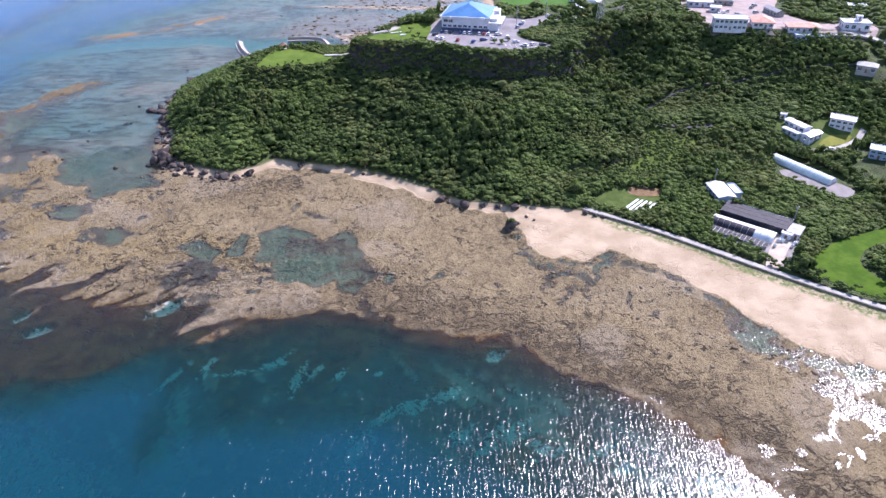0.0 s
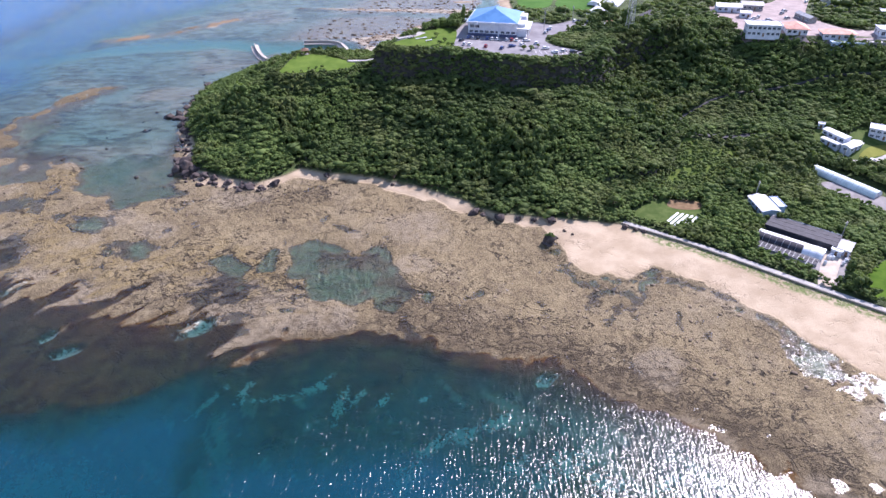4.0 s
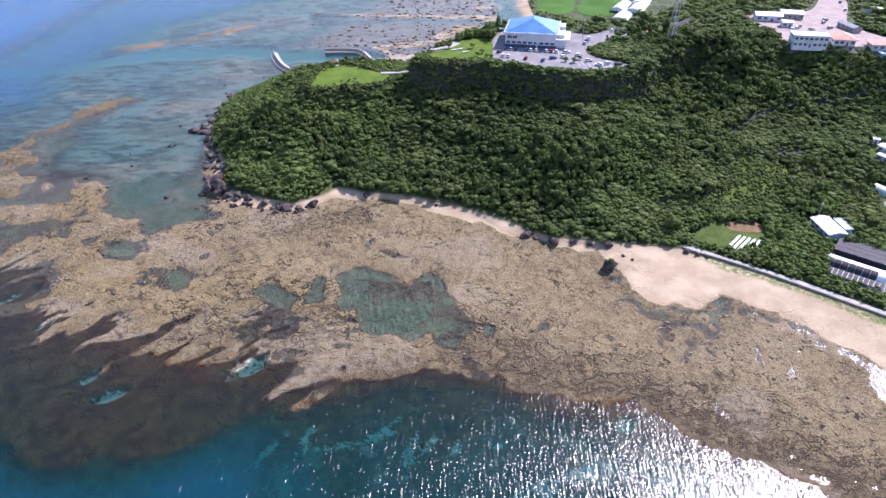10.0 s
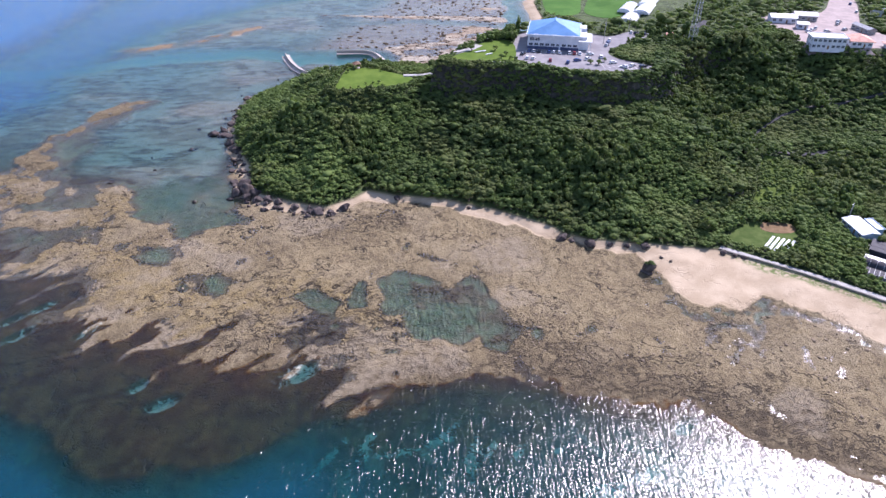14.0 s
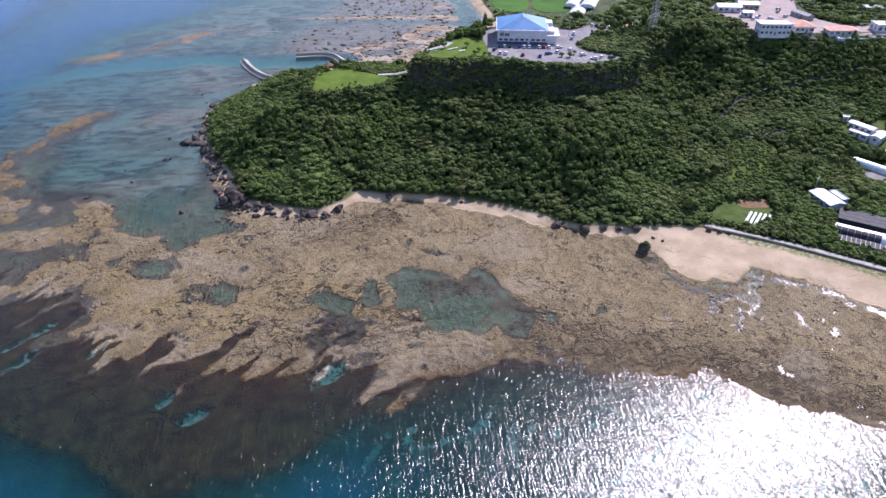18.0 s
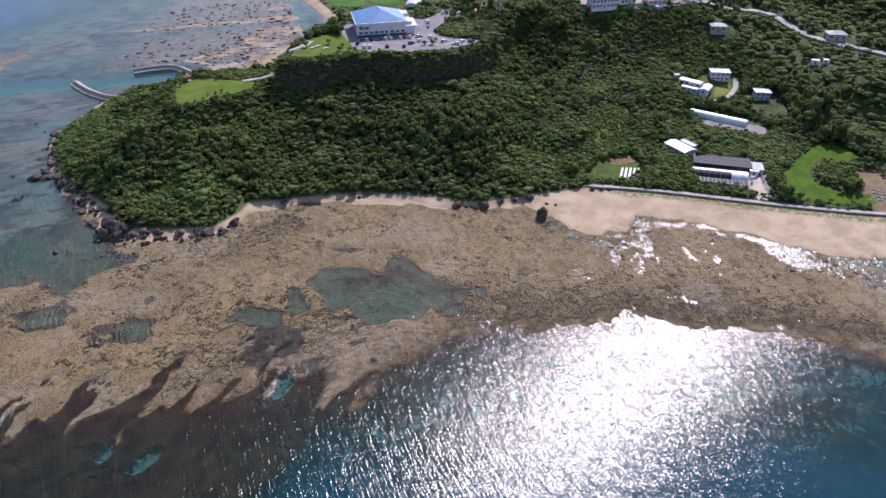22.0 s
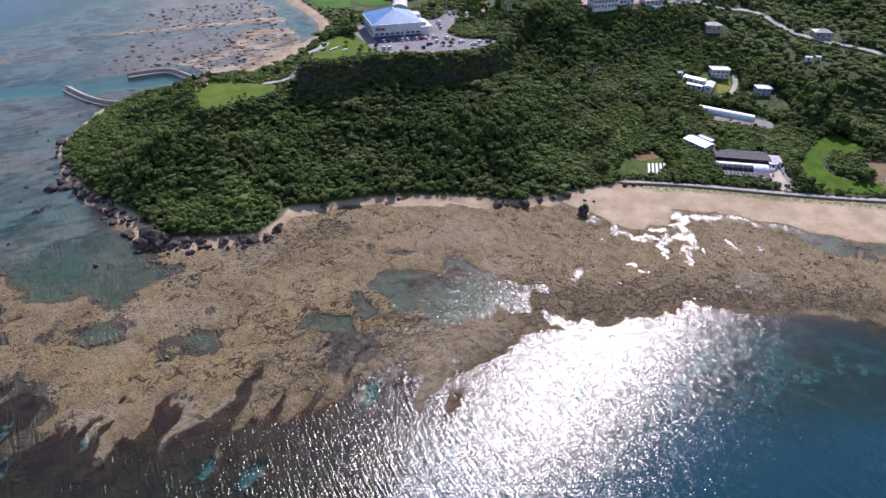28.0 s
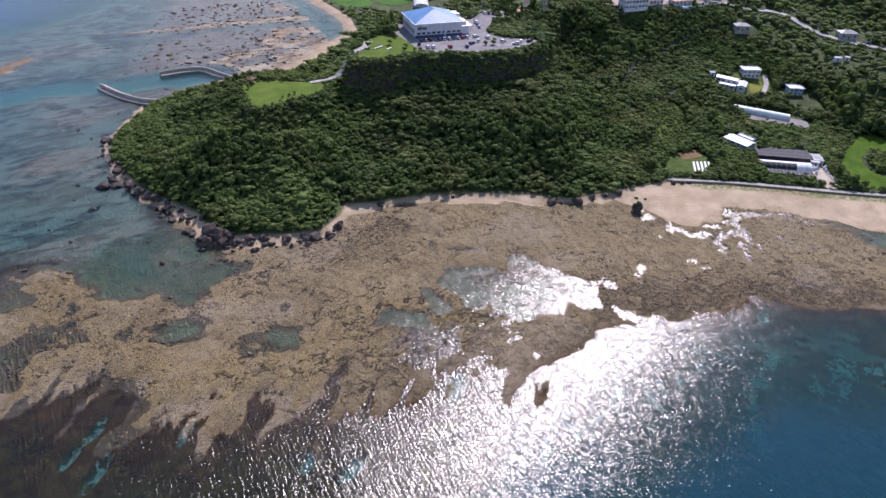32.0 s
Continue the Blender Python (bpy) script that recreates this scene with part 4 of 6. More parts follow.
def same(name, first, m, parent):
    """One more piece on the mesh of the first."""
    ob = new(name, first.data)
    ob.parent, ob.matrix_basis = parent, m
    return ob


def thing(name, m, label, category, group=""):
    ob = new(name)
    ob.matrix_basis = m
    ob.empty_display_size = 0.5
    return tagged(ob, label, category, group)


def box(x0, x1, y0, y1, z0, z1, bevel=0.0, bm=None):
    bm = bm or bmesh.new()
    made = bmesh.ops.create_cube(bm, size=1, matrix=Matrix.Translation(((x0 + x1) / 2, (y0 + y1) / 2, (z0 + z1) / 2)) @ Matrix.Diagonal((x1 - x0, y1 - y0, z1 - z0, 1)))
    if bevel:
        bmesh.ops.bevel(bm, geom=list({e for v in made["verts"] for e in v.link_edges}), offset=bevel, segments=1, affect="EDGES")
    return bm


def solid(points, faces, bm=None):
    bm = bm or bmesh.new()
    vs = [bm.verts.new(p) for p in points]
    for f in faces:
        bm.faces.new([vs[i] for i in f])
    bmesh.ops.recalc_face_normals(bm, faces=bm.faces)
    return bm


def gable(x0, x1, y0, y1, z, rise, thick=0.18):
    """A pitched roof with its ridge along x, closed below."""
    ym = (y0 + y1) / 2
    p = []
    for x in (x0, x1):
        p += [(x, y0, z), (x, ym, z + rise), (x, y1, z), (x, y1, z + thick), (x, ym, z + rise + thick), (x, y0, z + thick)]
    f = [(0, 1, 2, 3, 4, 5), (11, 10, 9, 8, 7, 6)] + [(i, (i + 1) % 6, (i + 1) % 6 + 6, i + 6) for i in range(6)]
    return solid(p, f)


def hip(x0, x1, y0, y1, z, rise, ridge, thick=0.3, along_y=True):
    """A hipped roof with a short ridge."""
    xm, ym = (x0 + x1) / 2, (y0 + y1) / 2
    ends = [(xm, ym - ridge / 2), (xm, ym + ridge / 2)] if along_y else [(xm - ridge / 2, ym), (xm + ridge / 2, ym)]
    p = [(x0, y0, z), (x1, y0, z), (x1, y1, z), (x0, y1, z)]
    p += [(a, b, c + thick) for a, b, c in p] + [(*ends[0], z + rise + thick), (*ends[1], z + rise + thick)]
    if along_y:
        top = [(4, 5, 8), (5, 6, 9, 8), (6, 7, 9), (7, 4, 8, 9)]
    else:
        top = [(4, 5, 9, 8), (5, 6, 9), (6, 7, 8, 9), (7, 4, 8)]
    return solid(p, [(3, 2, 1, 0), (0, 1, 5, 4), (1, 2, 6, 5), (2, 3, 7, 6), (3, 0, 4, 7)] + top)


def tube(points, radius, sides=6, bm=None):
    """A round bar bent along points, one closed piece."""
    bm = bm or bmesh.new()
    pts = [Vector(p) for p in points]
    rings = []
    for k, p in enumerate(pts):
        way = (pts[min(k + 1, len(pts) - 1)] - pts[max(k - 1, 0)]).normalized()
        side = way.cross(Vector((1, 0, 0)) if abs(way.x) < 0.9 else Vector((0, 1, 0))).normalized()
        up = way.cross(side)
        rings.append([bm.verts.new(p + (side * math.cos(6.28318 * i / sides) + up * math.sin(6.28318 * i / sides)) * radius) for i in range(sides)])
    for a, b in zip(rings, rings[1:]):
        for i in range(sides):
            bm.faces.new((a[i], a[(i + 1) % sides], b[(i + 1) % sides], b[i]))
    bm.faces.new(rings[0][::-1])
    bm.faces.new(rings[-1])
    return bm


def rounded(points, n=6):
    """A closed outline eased into curves."""
    out, k = [], len(points)
    for i in range(k):
        p0, p1, p2, p3 = (np.array(points[(i + j - 1) % k], float) for j in range(4))
        for u in np.arange(n) / n:
            out.append(tuple(0.5 * (2 * p1 + (p2 - p0) * u + (2 * p0 - 5 * p1 + 4 * p2 - p3) * u * u + (3 * p1 - p0 - 3 * p2 + p3) * u ** 3)))
    return out


def eased(points, step):
    """An open line eased into curves, in even steps."""
    k, out = len(points), []
    for i in range(k - 1):
        p0, p1, p2, p3 = (np.array(points[min(max(i + j - 1, 0), k - 1)], float) for j in range(4))
        n = max(1, int(np.linalg.norm(p2 - p1) / step))
        for u in np.arange(n) / n:
            out.append(0.5 * (2 * p1 + (p2 - p0) * u + (2 * p0 - 5 * p1 + 4 * p2 - p3) * u * u + (3 * p1 - p0 - 3 * p2 + p3) * u ** 3))
    return np.array(out + [np.array(points[-1], float)])


def drape(name, outline, mat, lift=0.12, step=3.0, curve=5, label="", category="", kind="structure", skirt=0.4):
    """A sheet laid on the ground inside an outline."""
    edge = rounded(outline, curve) if curve > 1 else [tuple(map(float, p)) for p in outline]
    xs, ys = [p[0] for p in edge], [p[1] for p in edge]
    gx, gy = np.meshgrid(np.arange(min(xs), max(xs), step), np.arange(min(ys), max(ys), step))
    keep = sdf(edge, gx, gy) > step * 0.3
    pts = edge + list(zip(gx[keep], gy[keep]))
    n = len(edge)
    v, _, f, _, _, _ = geometry.delaunay_2d_cdt([Vector(p) for p in pts], [(i, (i + 1) % n) for i in range(n)], [], 1, 0.001)
    x, y = np.array([p.x for p in v]), np.array([p.y for p in v])
    z = ground_z(x, y) + lift
    bm = bmesh.new()
    vs = [bm.verts.new(p) for p in zip(x, y, z)]
    for t in f:
        bm.faces.new([vs[i] for i in t])
    rim = [e for e in bm.edges if e.is_boundary]
    made = bmesh.ops.extrude_edge_only(bm, edges=rim)
    for q in made["geom"]:
        if isinstance(q, bmesh.types.BMVert):
            q.co.z -= skirt
    bmesh.ops.recalc_face_normals(bm, faces=bm.faces)
    ob = part(name, bm, mat)
    return tagged(ob, label, category, kind=kind)


def strip(name, points, half, mat, lift=0.14, thick=0.5, step=2.0, label="", category="", kind="structure", offset=0.0, level=None):
    """A road, kerb or wall along a line: a band with thickness that follows the ground."""
    c = eased(points, step)
    t = np.gradient(c, axis=0)
    t /= np.linalg.norm(t, axis=1)[:, None]
    side = np.stack([t[:, 1], -t[:, 0]], 1)
    c = c + side * offset
    a, b = c + side * half, c - side * half
    za, zb, zc = ground_z(a[:, 0], a[:, 1]), ground_z(b[:, 0], b[:, 1]), ground_z(c[:, 0], c[:, 1])
    z = np.maximum(np.maximum(za, zb), zc)
    z = np.convolve(np.pad(z, 2, mode="edge"), np.ones(5) / 5, "valid") if level is None else np.full(len(c), level)
    bm = bmesh.new()
    rows = []
    for i in range(len(c)):
        rows.append([bm.verts.new((*a[i], z[i] + lift)), bm.verts.new((*b[i], z[i] + lift)), bm.verts.new((*b[i], z[i] + lift - thick)), bm.verts.new((*a[i], z[i] + lift - thick))])
    for p, q in zip(rows, rows[1:]):
        for k in range(4):
            bm.faces.new((p[k], p[(k + 1) % 4], q[(k + 1) % 4], q[k]))
    bm.faces.new(rows[0])
    bm.faces.new(rows[-1][::-1])
    bmesh.ops.recalc_face_normals(bm, faces=bm.faces)
    ob = part(name, bm, mat)
    return tagged(ob, label, category, kind=kind)


# ---- materials of built things ----
def worn(name, a, b, rough=0.7, scale=0.6, metal=0.0, grit=8.0, bump=0.25, stain=None):
    """Two tones of one surface, with fine grit, faint streaks and relief."""
    n = Nodes(material(name))
    c = n.mix(n.ramp(n.noise(scale, 5, 0.65), 0.35, 0.65), a, b)
    c = n.mix(n.ramp(n.noise(grit, 4, 0.7), 0.5, 0.8, 0, 0.4), c, tuple(v * 0.72 for v in a))
    if stain:
        c = n.mix(n.ramp(n.noise(scale * 2.3, 6, 0.75, n.scaled(n.pos, (1, 1, 0.25))), 0.56, 0.74, 0, 0.6), c, stain)
    info = n.t.nodes.new("ShaderNodeObjectInfo")
    c = n.mix(n.math("MULTIPLY", info.outputs["Random"], 0.12), c, tuple(v * 0.6 for v in a))
    return n.done(n.surface(c, rough, metal, n.bump(n.noise(grit, 4), bump, 0.03), 0.08 if rough >= 0.9 else 0.4))


WHITE = worn("white_painted_wall", (0.56, 0.58, 0.64), (0.68, 0.70, 0.75), 0.6, 0.3, stain=(0.48, 0.46, 0.43))
ROOF_WHITE = worn("white_metal_roof", (0.54, 0.56, 0.57), (0.72, 0.73, 0.74), 0.45, 0.3, stain=(0.45, 0.42, 0.38))
BLUE_ROOF = worn("blue_metal_roof", (0.055, 0.19, 0.40), (0.090, 0.255, 0.49), 0.45, 0.15, stain=(0.18, 0.33, 0.50))
DARK_BAND = worn("dark_blue_wall", (0.06, 0.075, 0.15), (0.09, 0.11, 0.20), 0.6)
CONCRETE = worn("weathered_concrete", (0.27, 0.26, 0.24), (0.40, 0.385, 0.36), 0.85, 0.4, stain=(0.13, 0.12, 0.10))
STAINED = worn("stained_concrete", (0.15, 0.14, 0.12), (0.25, 0.235, 0.205), 0.9, 0.35, stain=(0.09, 0.085, 0.065))
ASPHALT = worn("asphalt", (0.055, 0.055, 0.058), (0.095, 0.092, 0.092), 0.9, 0.12, stain=(0.07, 0.07, 0.07))
PALE_ASPHALT = worn("pale_asphalt", (0.20, 0.19, 0.20), (0.27, 0.26, 0.26), 0.9, 0.12, stain=(0.14, 0.13, 0.13))
PINK_PAVING = worn("pinkish_paving", (0.24, 0.19, 0.175), (0.34, 0.27, 0.245), 0.85, 0.2, stain=(0.24, 0.2, 0.18))
LAWN_GRASS = worn("mown_grass", (0.070, 0.122, 0.016), (0.110, 0.166, 0.027), 0.9, 0.12, grit=3.0, bump=0.6, stain=(0.13, 0.17, 0.045))
YELLOW_GRASS = worn("yellow_lawn", (0.150, 0.165, 0.030), (0.195, 0.205, 0.045), 0.9, 0.2, grit=2.0, bump=0.6, stain=(0.12, 0.14, 0.03))
MEADOW_GRASS = worn("bright_meadow_grass", (0.040, 0.094, 0.006), (0.078, 0.142, 0.013), 0.9, 0.16, grit=1.2, bump=1.0, stain=(0.035, 0.07, 0.01))
SLOPE_GRASS = worn("tall_bright_grass", (0.070, 0.110, 0.018), (0.125, 0.165, 0.036), 0.9, 0.25, grit=1.2, bump=1.0, stain=(0.05, 0.085, 0.02))
DRY_PLOT = worn("dry_brown_soil", (0.150, 0.118, 0.066), (0.225, 0.178, 0.108), 0.95, 0.25, grit=2.0, bump=0.8, stain=(0.09, 0.11, 0.04))
ROUGH_GRASS = worn("rough_grass", (0.055, 0.090, 0.020), (0.095, 0.130, 0.036), 0.9, 0.2, grit=1.5, bump=0.9, stain=(0.15, 0.13, 0.06))
CROP_GREEN = worn("crop_green", (0.045, 0.120, 0.020), (0.070, 0.160, 0.030), 0.9, 0.05, grit=1.2, bump=0.8, stain=(0.10, 0.12, 0.05))
RED_SOIL = worn("red_brown_soil", (0.150, 0.100, 0.055), (0.225, 0.150, 0.085), 0.95, 0.3, grit=2.5, stain=(0.13, 0.11, 0.05))
GRAVEL = worn("grey_gravel", (0.22, 0.205, 0.195), (0.30, 0.28, 0.27), 0.95, 0.25, grit=4.0, stain=(0.15, 0.15, 0.12))
PALE_SOIL = worn("pale_coral_gravel", (0.40, 0.34, 0.27), (0.52, 0.46, 0.38), 0.95, 0.3, grit=4.0, stain=(0.25, 0.22, 0.15))
NET = worn("black_shade_net", (0.018, 0.018, 0.024), (0.040, 0.040, 0.052), 0.75, 0.5)
PLASTIC = worn("milky_plastic_film", (0.60, 0.63, 0.66), (0.80, 0.82, 0.84), 0.35, 0.5, stain=(0.45, 0.45, 0.45))
AQUA_FILM = worn("pale_aqua_film", (0.48, 0.58, 0.57), (0.62, 0.71, 0.70), 0.35, 0.4, stain=(0.35, 0.45, 0.45))
GREY_ROOF = worn("grey_corrugated_roof", (0.22, 0.23, 0.24), (0.33, 0.34, 0.35), 0.55, 0.5, stain=(0.20, 0.13, 0.09))
TERRACOTTA = worn("faded_red_roof_tiles", (0.52, 0.24, 0.17), (0.66, 0.36, 0.27), 0.75, 0.4, stain=(0.34, 0.17, 0.12))
BLUE_WALL = worn("pale_blue_wall", (0.30, 0.42, 0.55), (0.42, 0.54, 0.66), 0.6)
STEEL = worn("galvanised_steel", (0.35, 0.36, 0.38), (0.50, 0.51, 0.53), 0.45, 0.5, metal=0.6)
RUBBER = worn("tyre_rubber", (0.02, 0.02, 0.02), (0.035, 0.035, 0.035), 0.85)
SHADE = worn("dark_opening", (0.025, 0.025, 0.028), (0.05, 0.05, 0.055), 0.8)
WOOD = worn("brown_timber", (0.16, 0.09, 0.055), (0.25, 0.15, 0.09), 0.8)
PAINT_LINE = worn("white_road_paint", (0.62, 0.62, 0.60), (0.78, 0.78, 0.76), 0.7)


def glass_material():
    n = Nodes(material("window_glass"))
    return n.done(n.surface((0.035, 0.05, 0.075), 0.08, 0, None, 0.8))


GLASS = glass_material()
CAR_PAINT = []
for car_color in ((0.78, 0.78, 0.78), (0.45, 0.46, 0.48), (0.025, 0.025, 0.03), (0.05, 0.08, 0.22), (0.30, 0.03, 0.03)):
    car_nodes = Nodes(material("car_paint"))
    CAR_PAINT.append(car_nodes.done(car_nodes.surface(car_color, 0.25, 0.1, None, 0.6)))


# ---- open ground: lawns, fields, roads ----
drape("lawn", LAWN, LAWN_GRASS, 0.15, label="mown green clifftop lawn", category="lawn")
drape("lawn", GYM_LAWN, LAWN_GRASS, 0.15, label="mown green lawn beside the hall", category="lawn")
drape("car_park", GYM_YARD, PALE_ASPHALT, 0.14, 4.0, label="grey asphalt car park on the plateau", category="car park")
drape("field", FIELD, ROUGH_GRASS, 0.12, label="rough grassy vegetable field", category="field")
drape("grass_slope", SLOPE_CLEARING, SLOPE_GRASS, 0.12, label="rough bright grass on a cleared slope", category="field")
drape("meadow", MEADOW, MEADOW_GRASS, 0.12, label="bright green grass meadow behind the beach road", category="meadow")
drape("plot", BEDS, DRY_PLOT, 0.12, label="bare sandy plot with garden beds", category="field")
drape("town_yard", TOWN, PINK_PAVING, 0.14, 5.0, label="pale pinkish paved yards among the buildings", category="pavement")
drape("farm_yard", [(123.5, 205.5), (127, 204), (132, 210), (141, 223), (150, 234), (143, 238), (138, 229), (130, 218)], PALE_SOIL, 0.13, label="pale coral gravel farm yard", category="yard")
drape("farm_ground", FARM_YARD, GRAVEL, 0.08, label="grey trampled farm ground", category="yard")
drape("greenhouse_yard", [(166, 284), (161, 279), (177, 258), (186, 262), (182, 270)], GRAVEL, 0.13, label="grey gravel yard beside the greenhouse", category="yard")
drape("house_yard", HOUSES, ROUGH_GRASS, 0.10, label="rough grass round the houses", category="yard")
drape("house_lawn", [(200, 314), (209, 313), (204, 307), (192, 302), (189, 305)], YELLOW_GRASS, 0.2, label="yellow-green lawn in front of a white house", category="lawn")
drape("crop_field", [(52, 640), (78, 628), (92, 680), (118, 760), (72, 760)], CROP_GREEN, 0.2, 8, label="flat green crop field", category="field")
drape("crop_field", [(86, 628), (112, 618), (136, 664), (170, 760), (124, 760), (98, 680)], CROP_GREEN, 0.2, 8, label="flat green crop field", category="field")
drape("soil_patch", [(84, 264), (88, 269), (99, 268), (98, 262), (90, 261)], RED_SOIL, 0.18, label="red-brown bare soil at the edge of a field", category="soil")
for road, (road_line, road_half) in enumerate(ROADS):
    if road == 3:
        continue
    strip("road" if road != 4 else "footpath", road_line, road_half, (ASPHALT, ASPHALT, CONCRETE, ROUGH_GRASS, CONCRETE, ASPHALT, PALE_SOIL)[road], 0.16, 1.2,
          label="narrow grey road through the trees" if road != 4 else "pale concrete footpath along the ridge", category="road")
strip("drive", [(218, 318), (211, 310), (203, 304.5), (193, 299.5), (181, 302)], 1.5, CONCRETE, 0.24, 0.8, label="pale concrete drive beside the houses", category="drive")
strip("road", ROADS[3][0], 1.2, CONCRETE, 0.2, 1.2, label="pale concrete lane behind the sea wall", category="road")
SHORE_LINE = [(61, 251), (80, 238), (96, 225.5), (120, 205.5), (147, 184.5), (178, 162.5), (300, 72.5)]
sea_wall = strip("sea_wall", SHORE_LINE, 0.25, STAINED, 0.45, 3.2, label="weathered concrete sea wall along the beach", category="wall")
strip("coping", SHORE_LINE, 0.28, STAINED, 0.58, 0.13, label="", category="", kind="").parent = sea_wall
for cut in ([(-30, 372), (-8, 369.5), (8, 362.5), (24, 355), (44, 353.5), (60, 361)],):
    strip("kerb", cut, 0.35, CONCRETE, 0.55, 0.9, label="low concrete kerb at the cliff edge", category="kerb")
path_wall = strip("retaining_wall", [(-71, 382.2), (-58, 383.2), (-45, 386.2), (-36, 391)], 0.3, CONCRETE, 0.7, 4.5, label="grey retaining wall under the footpath", category="wall")


# ---- buildings ----
def at(x, y, turn, up=0.0):
    """A place on the ground with a turn in degrees about the vertical."""
    return pose(x, y, height(x, y) + up, 0, 0, turn)


def window(parent, x, y, z, w, h, face, split=2):
    """A window on a wall that faces -y, +y, -x or +x in the house's own axes."""
    turn = {"-y": 0, "+x": 90, "+y": 180, "-x": -90}[face]
    m = pose(x, y, z, 0, 0, turn)
    frame_bm = bmesh.new()
    t = 0.12
    for a, b, c, d in ((-w / 2 - t, w / 2 + t, -t, 0), (-w / 2 - t, w / 2 + t, h, h + t), (-w / 2 - t, -w / 2, 0, h), (w / 2, w / 2 + t, 0, h)):
        box(a, b, -0.10, 0.04, c, d, bm=frame_bm)
    for k in range(1, split):
        box(-w / 2 + w * k / split - 0.05, -w / 2 + w * k / split + 0.05, -0.08, 0.02, 0, h, bm=frame_bm)
    holder = part("window", frame_bm, WHITE, parent)
    holder.matrix_basis = m
    pane = part("pane", box(-w / 2, w / 2, -0.03, 0.03, 0, h), GLASS, holder)
    return holder


def hollow_walls(w, d, h, t=0.25):
    bm = bmesh.new()
    box(-w / 2, w / 2, -d / 2, -d / 2 + t, -1.5, h, bm=bm)
    box(-w / 2, w / 2, d / 2 - t, d / 2, -1.5, h, bm=bm)
    box(-w / 2, -w / 2 + t, -d / 2 + t, d / 2 - t, -1.5, h, bm=bm)
    box(w / 2 - t, w / 2, -d / 2 + t, d / 2 - t, -1.5, h, bm=bm)
    return bm


def house(name, m, w, d, h, roof, wall_mat, roof_mat, label, storeys=1, openings=3, rise=1.4, over=0.5, category="house", group=""):
    """A simple house: walls, roof, door and rows of windows."""
    t = thing(name, m, label, category, group)
    part("wall", hollow_walls(w, d, h), wall_mat, t)
    if roof == "flat":
        part("roof", box(-w / 2 - over, w / 2 + over, -d / 2 - over, d / 2 + over, h, h + 0.28, 0.05), roof_mat, t)
        rim = bmesh.new()
        for a in (-1, 1):
            box(-w / 2 - over, w / 2 + over, a * (d / 2 + over) - 0.12, a * (d / 2 + over) + 0.12, h + 0.28, h + 0.6, bm=rim)
            box(a * (w / 2 + over) - 0.12, a * (w / 2 + over) + 0.12, -d / 2 - over + 0.12, d / 2 + over - 0.12, h + 0.28, h + 0.6, bm=rim)
        part("parapet", rim, wall_mat, t)
    elif roof == "gable":
        part("roof", gable(-w / 2 - over, w / 2 + over, -d / 2 - over, d / 2 + over, h, rise), roof_mat, t)
        for s in (-1, 1):
            x0, x1 = s * (w / 2 - 0.2), s * (w / 2 - 0.02)
            tri = [(x, y, z) for x in (x0, x1) for y, z in ((-d / 2 + 0.02, h), (d / 2 - 0.02, h), (0, h + rise * 0.92))]
            part("gable_end", solid(tri, [(0, 1, 2), (5, 4, 3), (0, 3, 4, 1), (1, 4, 5, 2), (2, 5, 3, 0)]), wall_mat, t)
    else:
        part("roof", hip(-w / 2 - over, w / 2 + over, -d / 2 - over, d / 2 + over, h, rise, max(w, d) * 0.35, 0.25, d > w), roof_mat, t)
    step = h / storeys
    for s in range(storeys):
        for k in range(openings):
            x = -w / 2 + w * (k + 0.5) / openings
            if s == 0 and k == openings // 2:
                door = part("door", box(-0.5, 0.5, -0.06, 0.05, 0, 2.05, 0.02), WOOD, t)
                door.matrix_basis = pose(x, -d / 2 - 0.02, 0.05)
                knob = part("handle", box(0.33, 0.39, -0.14, -0.06, 0.95, 1.1), STEEL, door)
            else:
                window(t, x, -d / 2 - 0.02, s * step + step * 0.35, min(1.9, w / openings * 0.62), step * 0.42, "-y")
        for k in range(max(1, openings // 2)):
            y = -d / 2 + d * (k + 0.5) / max(1, openings // 2)
            window(t, -w / 2 - 0.02, y, s * step + step * 0.35, 1.4, step * 0.42, "-x")
    return t


# the sports hall: its own x runs along the front wall
HALL = pose(15.0, 406.5, PLATEAU_Z + 0.1, 0, 0, -12.1)
hall = thing("sports_hall", HALL, "large white sports hall with a blue hipped metal roof", "hall")
part("wall", hollow_walls(28, 27, 7.6, 0.4), WHITE, hall)
part("roof", hip(-14.6, 14.6, -14.1, 14.1, 7.7, 5.2, 6.0, 0.35), BLUE_ROOF, hall)
part("ridge_cap", box(-0.3, 0.3, -3.2, 3.2, 13.15, 13.4, 0.05), BLUE_ROOF, hall)
gutter = bmesh.new()
box(-15.0, 15.0, -14.6, -14.1, 7.25, 8.1, 0.05, gutter)
box(-15.0, -14.6, -14.1, 14.4, 7.25, 8.1, 0.05, gutter)
box(14.6, 15.0, -14.1, 14.4, 7.25, 8.1, 0.05, gutter)
part("fascia", gutter, WHITE, hall)
for gx in (-9.5, 0.5, 10.5):
    part("balcony_box", box(gx - 1.2, gx + 1.2, -15.6, -14.6, 6.6, 8.4, 0.08), WHITE, hall)
part("plinth", box(-14.2, 14.2, -13.9, -13.5, -1, 1.5, 0.04), DARK_BAND, hall, "dark blue band at the foot of the wall")
for k in range(9):
    window(hall, -12.2 + 3.05 * k, -13.62, 2.0, 2.0, 1.2, "-y")
for k in range(2):
    window(hall, -11.6 + 2.9 * k, -13.62, 4.6, 2.4, 1.7, "-y")
